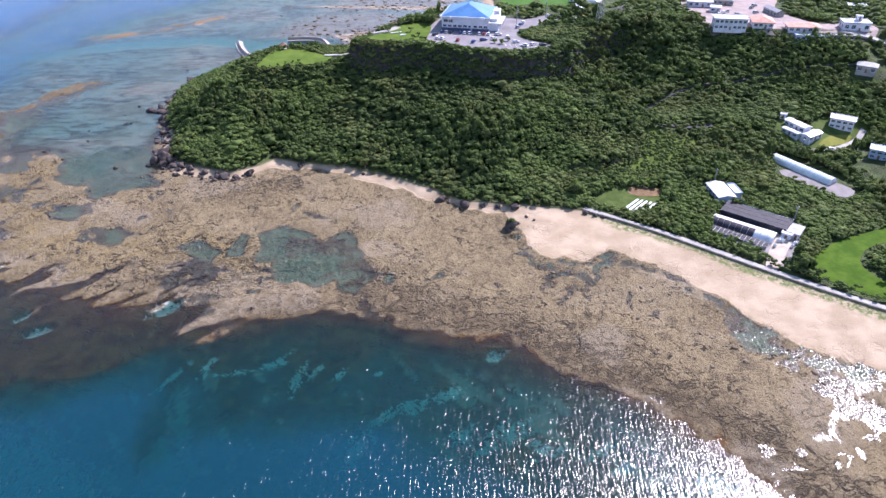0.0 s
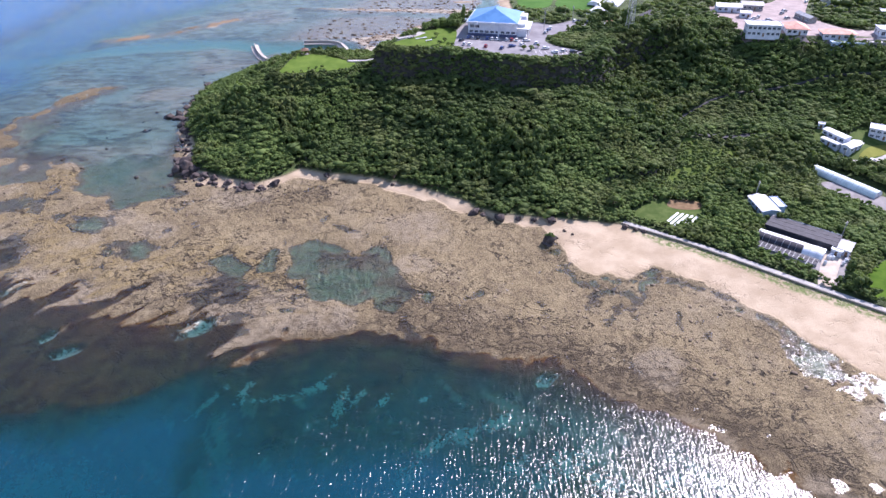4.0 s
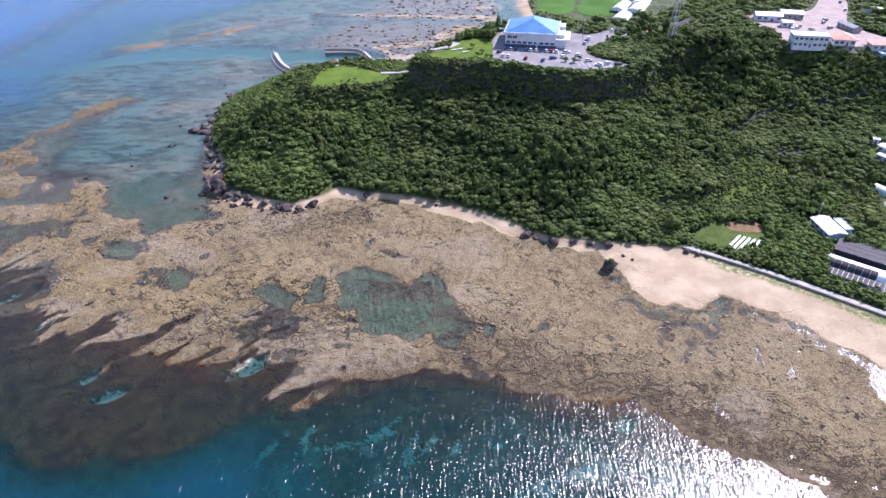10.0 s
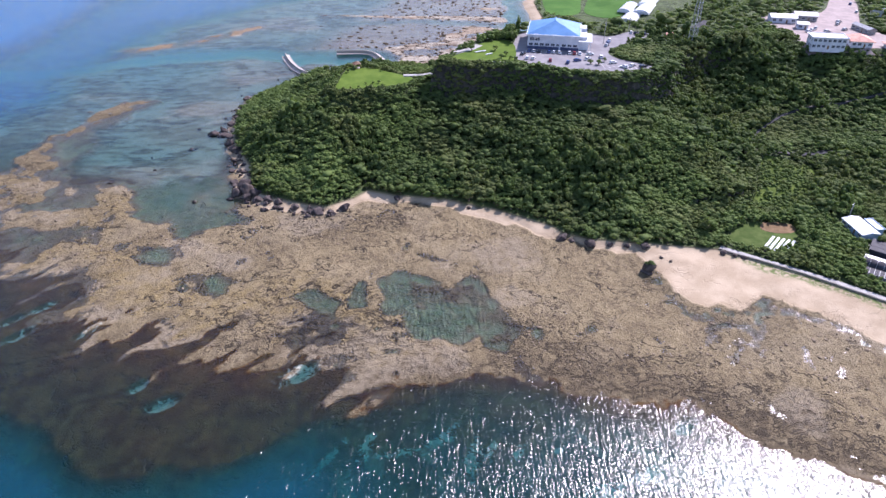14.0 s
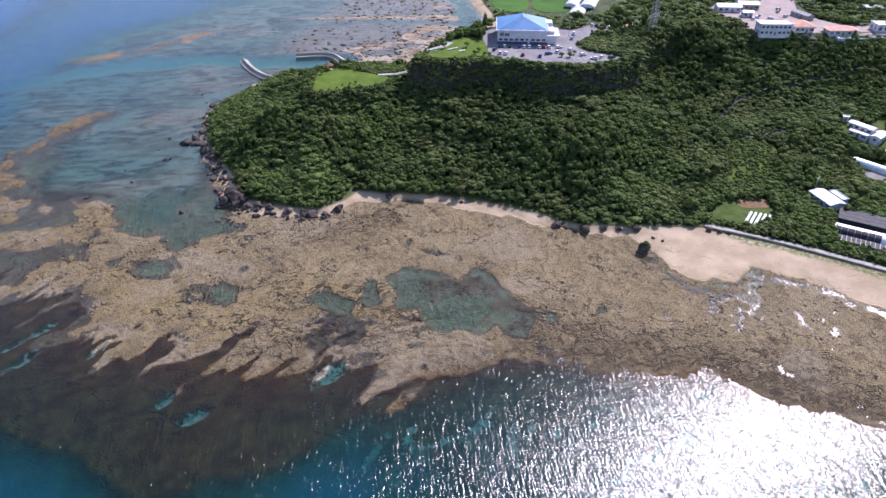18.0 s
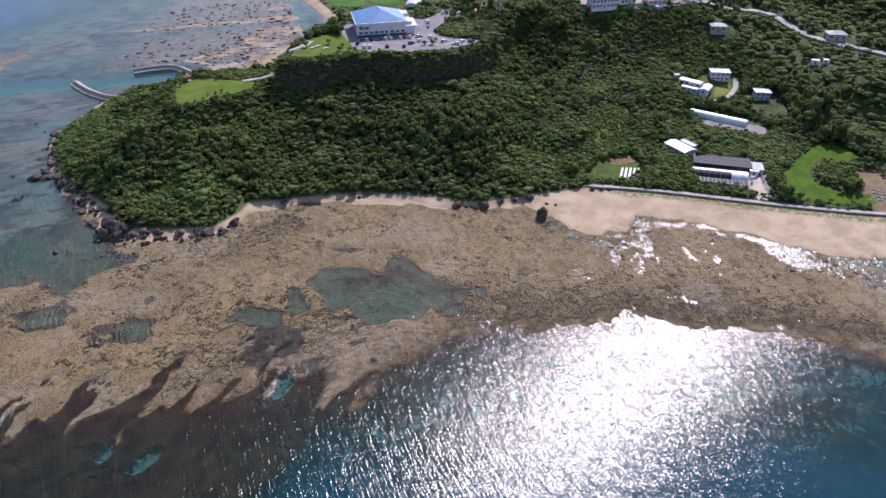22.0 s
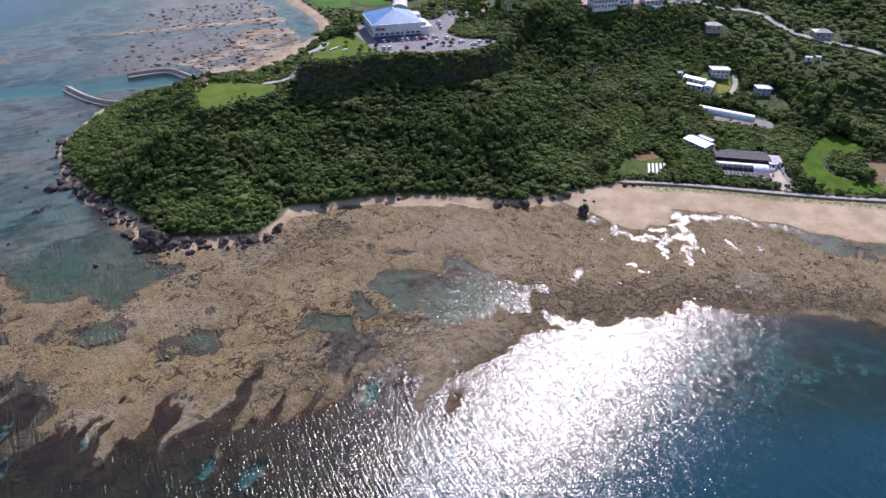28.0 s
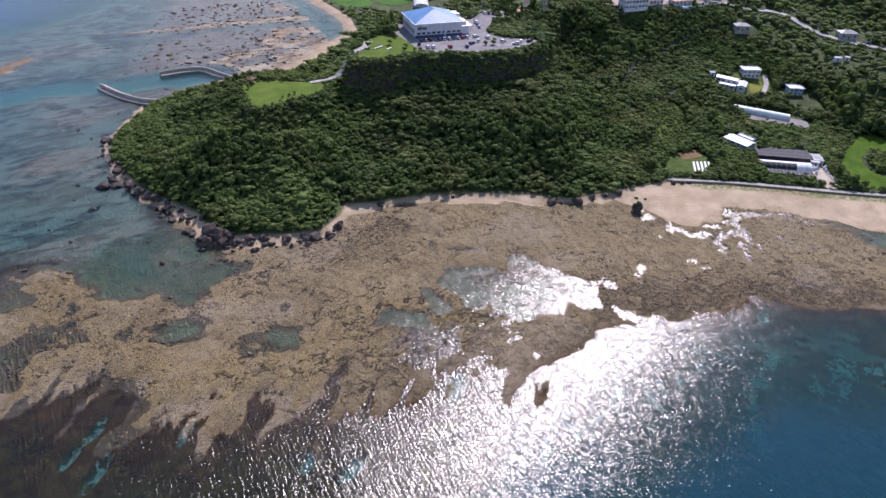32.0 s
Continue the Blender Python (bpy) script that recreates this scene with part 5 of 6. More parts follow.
for k in range(6):
    window(hall, -14.12, -10.5 + 4.2 * k, 2.2, 2.4, 2.4, "-x", 3)
part("pilaster", box(3.4, 4.2, -14.0, -13.5, -0.5, 7.25, 0.05), WHITE, hall)
part("porch_wall", box(14.0, 19.5, -11.5, 4, -1, 4.4, 0.05), WHITE, hall)
part("porch_roof", box(13.6, 21.4, -12.6, 5, 4.4, 4.85, 0.06), ROOF_WHITE, hall)
part("stair_tower", box(14.0, 18.0, 1.5, 9.0, -1, 8.4, 0.05), WHITE, hall)
part("upper_terrace", box(14.0, 18.4, -9.5, 1.4, 4.86, 6.6, 0.05), WHITE, hall)
for gx in (20.6,):
    for gy in (-12.0, -6.0, 0.0, 4.4):
        part("porch_post", tube([(gx, gy, -1), (gx, gy, 4.4)], 0.16), WHITE, hall)
part("entrance", box(19.45, 19.62, -6, -1, 0, 3.0), GLASS, hall, "dark glazed entrance doors")

# farm: shade net hall, tunnel greenhouse, frames and sheds; the farm's own x runs along the beach
FARM = pose(125.5, 232.5, height(125, 232) + 0.05, 0, 0, -39.0)


def farm_at(x, y, up=0.0):
    return FARM @ pose(x, y, up)


net = thing("shade_house", farm_at(1.0, 9.5), "flat-roofed growing house covered with black shade net", "shade house")
roof_bm = bmesh.new()
for k in range(6):
    box(-13.5, 13.5, -5.0 + 1.68 * k, -5.0 + 1.68 * k + 1.66, 3.0 - 0.05 * (k % 2), 3.08 - 0.05 * (k % 2), bm=roof_bm)
part("net_roof", roof_bm, NET, net)
for s in (-1, 1):
    part("side_net", box(-13.5, 13.5, s * 5.05 - 0.04, s * 5.05 + 0.04, 0, 2.95), NET, net)
    part("end_net", box(s * 13.55 - 0.04, s * 13.55 + 0.04, -5.0, 5.0, 0, 2.95), NET, net)
post = part("post", tube([(-13.4, -4.95, -0.6), (-13.4, -4.95, 3.15)], 0.06), STEEL, net)
for k in range(1, 14):
    same("post", post, pose(26.8 * (k % 7) / 6, 9.9 * (k // 7), 0), net)
part("back_rail", tube([(-13.6, 5.1, 3.15), (13.6, 5.1, 3.15)], 0.09), PLASTIC, net)


def tunnel(name, m, length, radius, mats, label, tall=2.4, category="greenhouse"):
    """An arched tunnel of film over hoops; mats: stretches of (from, to, first angle, last angle, material)."""
    t = thing(name, m, label, category)
    for a, b, lo, hi, mat in mats:
        bm = bmesh.new()
        n = 10
        rows = []
        for x in (a, b):
            for r in (radius, radius - 0.05):
                rows.append([bm.verts.new((x, -math.cos(lo + (hi - lo) * k / n) * r, math.sin(lo + (hi - lo) * k / n) * r / radius * tall)) for k in range(n + 1)])
        for k in range(n):
            bm.faces.new((rows[0][k], rows[0][k + 1], rows[2][k + 1], rows[2][k]))
            bm.faces.new((rows[1][k + 1], rows[1][k], rows[3][k], rows[3][k + 1]))
            bm.faces.new((rows[0][k + 1], rows[0][k], rows[1][k], rows[1][k + 1]))
            bm.faces.new((rows[2][k], rows[2][k + 1], rows[3][k + 1], rows[3][k]))
        for i, j in ((0, 1), (2, 3)):
            pass
        bmesh.ops.recalc_face_normals(bm, faces=bm.faces)
        part("cover", bm, mat, t)
    arc = [(0, -math.cos(math.pi * k / 8) * (radius + 0.06), math.sin(math.pi * k / 8) * (tall + 0.06)) for k in range(9)]
    hoop = part("hoop", tube(arc, 0.05, 5), STEEL, t)
    for k in range(int(length / 2.5) + 1):
        if k:
            same("hoop", hoop, pose(-length / 2 + 2.5 * k, 0, 0), t)
    hoop.matrix_basis = pose(-length / 2, 0, 0)
    for s in (-1, 1):
        end = solid([(s * length / 2, 0, 0)] + [(s * length / 2, p[1] * 0.97, p[2] * 0.97) for p in arc], [(0, k, k + 1) for k in range(1, 9)])
        part("end_wall", end, PLASTIC, t)
        door = part("door", box(s * length / 2 - 0.06, s * length / 2 + 0.06, -0.6, 0.6, 0, 1.9), WHITE, t)
    return t


tunnel("tunnel_greenhouse", farm_at(-0.5, -0.9), 25, 4.0, ((-12.5, 5.0, 0.05, 1.35, NET), (5.0, 12.5, 0.05, 1.35, PLASTIC), (-12.5, 12.5, 1.35, 2.0, PLASTIC), (-12.5, 7.5, 2.0, 3.1, NET), (7.5, 12.5, 2.0, 3.1, PLASTIC)),
       "arched tunnel greenhouse of milky film half under black net", 2.8)
bench = thing("cold_frame", farm_at(0.0, -8.0), "long row of dark cold frames with white bars", "cold frame")
part("frame", box(-11.5, 11.5, -2.4, 2.4, 0, 0.75, 0.04), GREY_ROOF, bench)
glazing = part("glazing", box(-0.76, 0.76, -1.05, 1.05, 0.75, 0.84), NET, bench)
glazing.matrix_basis = pose(-10.6, -1.15, 0)
for k in range(1, 26):
    same("glazing", glazing, pose(-10.6 + 1.77 * (k % 13), -1.15 + 2.3 * (k // 13), 0), bench)
house("tool_shed", farm_at(17.3, 8.2), 4.6, 8.0, 2.6, "gable", WHITE, GREY_ROOF, "small farm shed with a grey corrugated roof", 1, 2, 0.5, 0.3, "shed")
house("pump_shed", farm_at(15.3, 3.3), 3.6, 2.6, 2.3, "flat", WHITE, ROOF_WHITE, "little white flat-roofed farm shed", 1, 1, 0.3, 0.2, "shed")
house("barn", pose(124.6, 260.5, height(124.6, 260.5), 0, 0, -86), 13.5, 7.4, 2.4, "gable", BLUE_WALL, ROOF_WHITE, "white metal-roofed barn among the trees", 1, 4, 0.9, 0.5, "barn")
house("lean_to", pose(131.0, 261.5, height(131, 261.5), 0, 0, -86), 8.6, 3.0, 2.6, "flat", BLUE_WALL, ROOF_WHITE, "pale lean-to shed beside the barn", 1, 2, 0.3, 0.2, "shed")

tank_mesh = None
for k, (tx, ty, tr) in enumerate(((13.8, -1.2, 0.8), (15.2, -0.6, 0.6), (14.2, 0.9, 0.7), (19.5, 0.5, 0.7), (20.8, 2.0, 0.6), (19.2, -2.4, 0.55), (13.6, -6.0, 0.6), (21.8, 3.6, 0.5), (8.2, -12.3, 0.6), (9.6, -12.0, 0.45))):
    tank = thing("water_tank", farm_at(tx, ty, 0.1), "white plastic water tank in the farm yard", "tank", "tanks in the farm yard")
    tank_bm = bmesh.new()
    bmesh.ops.create_cone(tank_bm, segments=12, radius1=tr, radius2=tr * 0.96, depth=1.2, matrix=Matrix.Translation((0, 0, 0.6)), cap_ends=True)
    bmesh.ops.create_cone(tank_bm, segments=12, radius1=tr * 0.96, radius2=tr * 0.3, depth=0.3, matrix=Matrix.Translation((0, 0, 1.35)), cap_ends=True)
    part("drum", tank_bm, PLASTIC, tank)
    part("lid", tube([(0, 0, 1.45), (0, 0, 1.6)], tr * 0.3, 10), WHITE, tank)

# strips of white film in the field
mulch_bm = bmesh.new()
for k in range(9):
    a = math.pi * k / 8
    mulch_bm.verts.new((-6.0, -math.cos(a) * 0.62, math.sin(a) * 0.45))
    mulch_bm.verts.new((6.0, -math.cos(a) * 0.62, math.sin(a) * 0.45))
mulch_bm.verts.ensure_lookup_table()
for k in range(8):
    mulch_bm.faces.new([mulch_bm.verts[i] for i in (2 * k, 2 * k + 1, 2 * k + 3, 2 * k + 2)])
mulch_bm.faces.new([mulch_bm.verts[2 * k] for k in range(9)])
mulch_bm.faces.new([mulch_bm.verts[2 * k + 1] for k in range(8, -1, -1)])
bmesh.ops.recalc_face_normals(mulch_bm, faces=mulch_bm.faces)
mulch = part("low_tunnel", mulch_bm, PLASTIC)
tagged(mulch, "low white film tunnel over a vegetable row", "crop tunnel", "film tunnels in the field")
mulch.matrix_basis = at(83.2, 254.2, 47, 0.12)
for k in range(1, 5):
    copy_thing(mulch, at(83.2 + 1.75 * k, 254.2 - 0.95 * k, 47, 0.12))

# houses on the slope
house("house", pose(207.5, 321.5, height(207, 320), 0, 0, -32), 11, 6.8, 4.9, "flat", WHITE, ROOF_WHITE, "white two-storey concrete house with a flat roof", 2, 4)
house("long_shed", pose(183.6, 319.5, height(183.6, 319.5), 0, 0, -68), 13, 4.4, 3.0, "gable", WHITE, ROOF_WHITE, "long shed with a bright white metal roof", 1, 4, 0.7, 0.4, "shed", "white-roofed sheds")
house("long_shed", pose(178.9, 315.0, height(178.9, 315), 0, 0, -64), 9.5, 2.6, 2.5, "gable", WHITE, ROOF_WHITE, "narrow shed with a bright white metal roof", 1, 3, 0.5, 0.3, "shed", "white-roofed sheds")
house("long_shed", pose(187.2, 310.6, height(187.2, 310.6), 0, 0, 32), 10.5, 4.8, 3.0, "gable", WHITE, ROOF_WHITE, "broad shed with a white metal roof across the others", 1, 3, 0.8, 0.4, "shed", "white-roofed sheds")
house("hut", pose(180, 329, height(180, 329), 0, 0, -30), 2.8, 2.2, 2.2, "flat", WHITE, ROOF_WHITE, "tiny white hut among the trees", 1, 1, 0.3, 0.2, "hut")
house("house", pose(210.6, 290.0, height(210.6, 290), 0, 0, -33), 8.2, 6.4, 4.4, "flat", BLUE_WALL, ROOF_WHITE, "small bluish house with a white flat roof", 2, 3)
long_house = tunnel("greenhouse", pose(171.5, 282.5, height(171, 282), 0, 0, -59), 31, 3.3, ((-15.5, -5.2, 0.02, 3.12, AQUA_FILM), (-5.2, 5.2, 0.02, 3.12, AQUA_FILM), (5.2, 15.5, 0.02, 3.12, AQUA_FILM)), "long greenhouse covered with pale aqua film", 2.9)
house("house", pose(230.5, 352.5, height(230.5, 352.5), 0, 0, -33), 9.5, 6.5, 3.6, "hip", CONCRETE, GREY_ROOF, "small grey house with a hipped roof on the slope", 1, 3, 1.5)
house("house", pose(297, 316, height(297, 316), 0, 0, -33), 11, 8, 3.6, "hip", CONCRETE, GREY_ROOF, "grey house with a hipped roof beside the road", 1, 3, 1.6)
house("hut", pose(253, 293, height(253, 293), 0, 0, -40), 4.2, 2.6, 2.3, "gable", WHITE, ROOF_WHITE, "white-roofed garden hut in a clearing", 1, 1, 0.5, 0.2, "hut")
house("hut", pose(257.6, 289.6, height(257.6, 289.6), 0, 0, -40), 2.6, 2.2, 2.2, "gable", WHITE, ROOF_WHITE, "little white-roofed garden hut", 1, 1, 0.4, 0.2, "hut")

# buildings on the plateau beyond the woods
town = "buildings on the plateau"
house("guesthouse", pose(168.5, 396.5, PLATEAU_Z - 0.6, 0, 0, -10), 18, 9, 6.2, "flat", WHITE, ROOF_WHITE, "long white two-storey building with rows of windows", 2, 7, 1, 0.7, "building", town)
house("restaurant", pose(188.7, 399.0, PLATEAU_Z, 0, 0, -12), 11, 12, 3.2, "hip", WHITE, TERRACOTTA, "low building with a faded red tile roof", 1, 4, 2.4, 1.0, "building", town)
house("restaurant", pose(209.0, 390.0, PLATEAU_Z - 0.8, 0, 0, -9), 17, 8, 3.0, "hip", WHITE, TERRACOTTA, "wide low building with a faded red tile roof", 1, 5, 1.9, 1.0, "building", town)
house("terrace_house", pose(210.5, 381.0, height(210, 381), 0, 0, -9), 17, 4, 3.0, "flat", BLUE_WALL, AQUA_FILM, "narrow pale blue building with a flat roof", 1, 6, 1, 0.3, "building", town)
house("terrace_house", pose(228.5, 378.5, height(228, 378), 0, 0, -9), 15, 4, 2.6, "flat", CONCRETE, CONCRETE, "narrow grey concrete building with a flat roof", 1, 5, 1, 0.3, "building", town)
house("house", pose(239.5, 391.0, PLATEAU_Z - 0.6, 0, 0, -12), 14, 9, 4.6, "flat", WHITE, ROOF_WHITE, "pale flat-roofed house with a roof turret", 1, 4, 1, 0.4, "house", town)
house("roof_turret", pose(241.5, 392.0, PLATEAU_Z + 4.5, 0, 0, -12), 3, 3, 2.2, "flat", WHITE, ROOF_WHITE, "white stair turret on a flat roof", 1, 1, 1, 0.1, "turret", town)
house("hall", pose(168.0, 449.5, PLATEAU_Z, 0, 0, -12), 15, 9, 3.4, "gable", WHITE, ROOF_WHITE, "hall with a bright white metal roof", 1, 4, 1.4, 0.6, "building", town)
house("store", pose(173.0, 433.5, PLATEAU_Z, 0, 0, -14), 6, 5, 3.0, "gable", WHITE, ROOF_WHITE, "small store with a white roof", 1, 2, 0.9, 0.5, "building", town)
house("workshop", pose(185.0, 455.0, PLATEAU_Z, 0, 0, -14), 13, 11, 3.2, "gable", CONCRETE, GREY_ROOF, "broad grey-roofed workshop beside the yards", 1, 4, 1.4, 0.5, "building", town)
house("barn", pose(207.2, 426.0, PLATEAU_Z, 0, 0, -82), 15, 5, 2.6, "gable", CONCRETE, GREY_ROOF, "narrow grey-roofed barn beside the yards", 1, 4, 1.1, 0.4, "building", town)
house("house", pose(240.0, 462.0, PLATEAU_Z, 0, 0, -20), 12, 7, 3.4, "flat", WHITE, ROOF_WHITE, "white house at the edge of the yards", 1, 3, 1, 0.5, "house", town)
house("house", pose(262.0, 432.0, PLATEAU_Z, 0, 0, -20), 10, 7, 3.4, "flat", WHITE, ROOF_WHITE, "white house behind the trees", 1, 3, 1, 0.5, "house", town)
for fx, fy, fl, fw in ((122, 614, 34, 14), (140, 634, 34, 14), (126, 640, 30, 12), (150, 658, 30, 14)):
    tunnel("greenhouse", pose(fx, fy, height(fx, fy), 0, 0, 62), fl, fw / 2, ((-fl / 2, fl / 2, 0.02, 3.12, PLASTIC),), "broad greenhouse of white film among green fields", 3.4)
house("kiosk", pose(85.5, 412.0, PLATEAU_Z + 0.1, 0, 0, -15), 6.0, 4.0, 2.6, "hip", WHITE, TERRACOTTA, "small kiosk with a faded red roof", 1, 2, 1.2, 0.6, "kiosk")
house("shelter", pose(89.8, 402.0, PLATEAU_Z, 0, 0, -15), 4.4, 3.6, 2.4, "gable", WOOD, GREY_ROOF, "small brown hut at the edge of the woods", 1, 1, 0.8, 0.4, "hut")

# garden beds on the bare plot
bed = thing("garden_bed", pose(0, 0, 0), "low pale concrete garden bed", "garden bed", "garden beds on the plot")
part("border", box(-1.15, 1.15, -0.6, 0.6, -0.2, 0.5, 0.05), WHITE, bed)
part("soil", box(-1.0, 1.0, -0.45, 0.45, 0.5, 0.56), RED_SOIL, bed)
first_bed = True
for i in range(8):
    for j in range(4):
        bx, by = 178.5 + 2.1 * i - 1.9 * j, 189.5 - 2.35 * i - 2.6 * j + 1.0
        if sdf(BEDS, np.array([bx]), np.array([by]))[0] < 1.5:
            continue
        if first_bed:
            bed.matrix_basis, first_bed = at(bx, by, -48, 0.12), False
        else:
            copy_thing(bed, at(bx, by, -48, 0.12))

# lattice mast
TOWER = pose(92.0, 398.0, PLATEAU_Z, 0, 0, 20)
mast = thing("radio_mast", TOWER, "tall grey steel lattice mast among the trees", "mast")
leg = part("leg", tube([(-1.7, -1.7, -1), (-0.8, -0.8, 42)], 0.15), STEEL, mast)
for k in range(1, 4):
    same("leg", leg, pose(0, 0, 0, 0, 0, 90 * k), mast)
for k in range(14):
    z0, z1 = 3.0 * k, 3.0 * k + 3.0
    a, b = 1.7 - 0.9 * z0 / 42, 1.7 - 0.9 * z1 / 42
    ring = tube([(-a, -a, z0), (a, -a, z0), (a, a, z0), (-a, a, z0), (-a, -a, z0)], 0.09, 5)
    part("cross_bar", ring, STEEL, mast)
    brace = bmesh.new()
    for q in range(4):
        turn = Matrix.Rotation(math.pi / 2 * q, 3, "Z")
        tube([turn @ Vector((-a, -a, z0)), turn @ Vector((b, -b, z1))], 0.07, 5, brace)
    part("brace", brace, STEEL, mast)
part("platform", box(-1.6, 1.6, -1.6, 1.6, 34, 34.25), STEEL, mast)
for q in range(3):
    dish = bmesh.new()
    bmesh.ops.create_cone(dish, segments=14, radius1=0.8, radius2=0.3, depth=0.5, cap_ends=True)
    part("dish", dish, WHITE, mast).matrix_basis = pose(1.5 * math.cos(2.1 * q), 1.5 * math.sin(2.1 * q), 30 + q, 90, 0, 120 * q)


def pole(x, y, tall):
    p = thing("utility_pole", at(x, y, 30), "grey concrete utility pole with a cross arm", "pole", "utility poles")
    part("shaft", tube([(0, 0, -0.8), (0, 0, tall)], 0.17, 8), CONCRETE, p)
    part("cross_arm", box(-1.0, 1.0, -0.07, 0.07, tall - 0.8, tall - 0.62), STEEL, p)
    part("transformer", tube([(0.35, 0, tall - 2.2), (0.35, 0, tall - 1.3)], 0.25, 8), GREY_ROOF, p)


for px, py, ph in ((43.5, 404.5, 12), (148, 238, 8), (284, 330, 10), (300, 300, 10), (125, 270, 8), (206, 380, 9), (258, 374, 9), (64, 427, 9), (178, 300, 8)):
    pole(px, py, ph)

# gazebo, benches and planting on the clifftop
gazebo = thing("gazebo", pose(-98, 398, height(-98, 398), 0, 0, 20), "small open gazebo with a brown hipped roof", "gazebo")
part("roof", hip(-2.2, 2.2, -2.2, 2.2, 2.5, 1.3, 0.2, 0.15), WOOD, gazebo)
gpost = part("post", tube([(-1.7, -1.7, -0.5), (-1.7, -1.7, 2.6)], 0.11), WOOD, gazebo)
for k in range(1, 4):
    same("post", gpost, pose(0, 0, 0, 0, 0, 90 * k), gazebo)
part("floor", box(-2, 2, -2, 2, -0.5, 0.15, 0.03), CONCRETE, gazebo)
for bx, by, bl in ((-28.5, 389.5, 7.0), (-24.0, 385.0, 4.0)):
    slab = thing("stone_bench", at(bx, by, 25, 0.12), "long white stone bench on the lawn", "bench", "benches on the lawn")
    part("seat", box(-bl / 2, bl / 2, -0.45, 0.45, 0.35, 0.55, 0.03), WHITE, slab)
    for s in (-1, 1):
        part("support", box(s * bl * 0.35 - 0.2, s * bl * 0.35 + 0.2, -0.35, 0.35, -0.1, 0.35), WHITE, slab)

# breakwaters of the little harbour
def breakwater(points, label):
    b = strip("breakwater", points, 1.35, PALE_STONE, 0, 4.5, 4.0, label, "breakwater", "", 0.0, 1.5)
    wall = strip("parapet", points, 0.35, PALE_STONE, 0, 1.3, 4.0, "", "", "", 1.3, 2.8)
    wall.parent = b
    foot = strip("rock_foot", points, 1.3, PALE_STONE, 0, 3.2, 2.0, "", "", "", 2.8, 0.7)
    foot.parent = b
    return b


PALE_STONE = worn("pale_concrete", (0.40, 0.355, 0.31), (0.53, 0.475, 0.42), 0.9, 0.3, stain=(0.25, 0.22, 0.19))
REEF_ROCK = worn("dark_limestone", (0.050, 0.041, 0.040), (0.125, 0.102, 0.092), 0.95, 0.45, grit=2.2, bump=1.0, stain=(0.22, 0.19, 0.16))
breakwater([(-162, 520), (-157, 506), (-151, 493), (-143, 481), (-134, 474)], "curved concrete breakwater in turquoise water")
breakwater([(-126, 527), (-112, 528), (-98, 524), (-90, 508), (-84, 494)], "bent concrete breakwater round the little harbour")


# ---- rocks ----
def rock_mesh(name, seed, tall=0.8, rounds=3):
    rng = np.random.default_rng(seed)
    v, f = ico(rounds)
    v = v.copy()
    for _ in range(9):
        way = rng.normal(size=3)
        way /= np.linalg.norm(way)
        cut = rng.uniform(0.55, 0.9)
        over = np.maximum(v @ way - cut, 0)
        v -= over[:, None] * way[None] * 0.85
    for s, amp in ((0.55, 0.30), (0.25, 0.16)):
        v *= (1 + amp * (vnoise(v[:, 0] + v[:, 2] * 0.7 + seed, v[:, 1] - v[:, 2] * 0.6, s, seed) * 2 - 1))[:, None]
    v[:, 2] *= tall
    me = fast_mesh(name, v, f)
    me.materials.append(REEF_ROCK)
    return me


ROCKS = [rock_mesh("boulder", 40 + k, 0.65 + 0.08 * k) for k in range(6)]
rock_rng = np.random.default_rng(77)


def boulder(x, y, size, sink=0.35, label="dark weathered limestone boulder on the shore", group="boulders on the shore"):
    ob = new("boulder", ROCKS[rock_rng.integers(6)])
    z = height(x, y)
    ob.matrix_basis = Matrix.LocRotScale((x, y, z + size * (0.55 - sink)), Euler((0, 0, rock_rng.uniform(0, 6.3))), Vector((size * rock_rng.uniform(0.8, 1.25), size, size * rock_rng.uniform(0.75, 1.15))))
    return tagged(ob, label, "boulder", group)


# big blocks round the tip of the headland and along its foot
for x, y, s in ((-180, 379, 3.6), (-175, 383, 2.6), (-172, 388, 2.2), (-187, 359, 2.0), (-184.5, 360, 1.2), (-190, 386, 1.1), (-172, 430, 3.0), (-169, 424, 2.4), (-174, 420, 1.6),
                (-147, 311, 4.2), (-149, 305, 2.6), (-143, 302, 3.0), (-151, 309, 2.0), (-138, 299, 2.2), (-166, 362, 2.4), (-163, 356, 2.2), (-160, 352, 2.6), (-157, 345, 1.8),
                (-120, 291, 2.0), (-109, 287.5, 2.6), (-103, 287, 2.0), (-97, 290.5, 2.4), (-145, 306, 3.4), (-152, 303, 1.8), (-140, 303.5, 2.6), (-128, 296, 1.9), (-133, 298, 2.4), (-154, 318, 2.2), (-158, 331, 1.9), (-161, 338, 1.5), (-169, 371, 2.4), (-173, 376, 3.0), (-170, 395, 1.8), (-113, 289, 1.6), (-73, 298, 2.0), (-2, 262.5, 2.6), (2, 261.5, 1.5), (9, 257.5, 2.4), (17, 256.5, 1.7),
                (31, 254.5, 2.3), (24, 255, 1.5), (-40, 289, 1.2), (36, 247, 0.9), (39, 244, 0.7), (62, 248.6, 1.6), (66, 246.6, 1.4), (69, 245, 1.2)):
    boulder(x, y, s * (0.96 if x < -95 else 0.84))
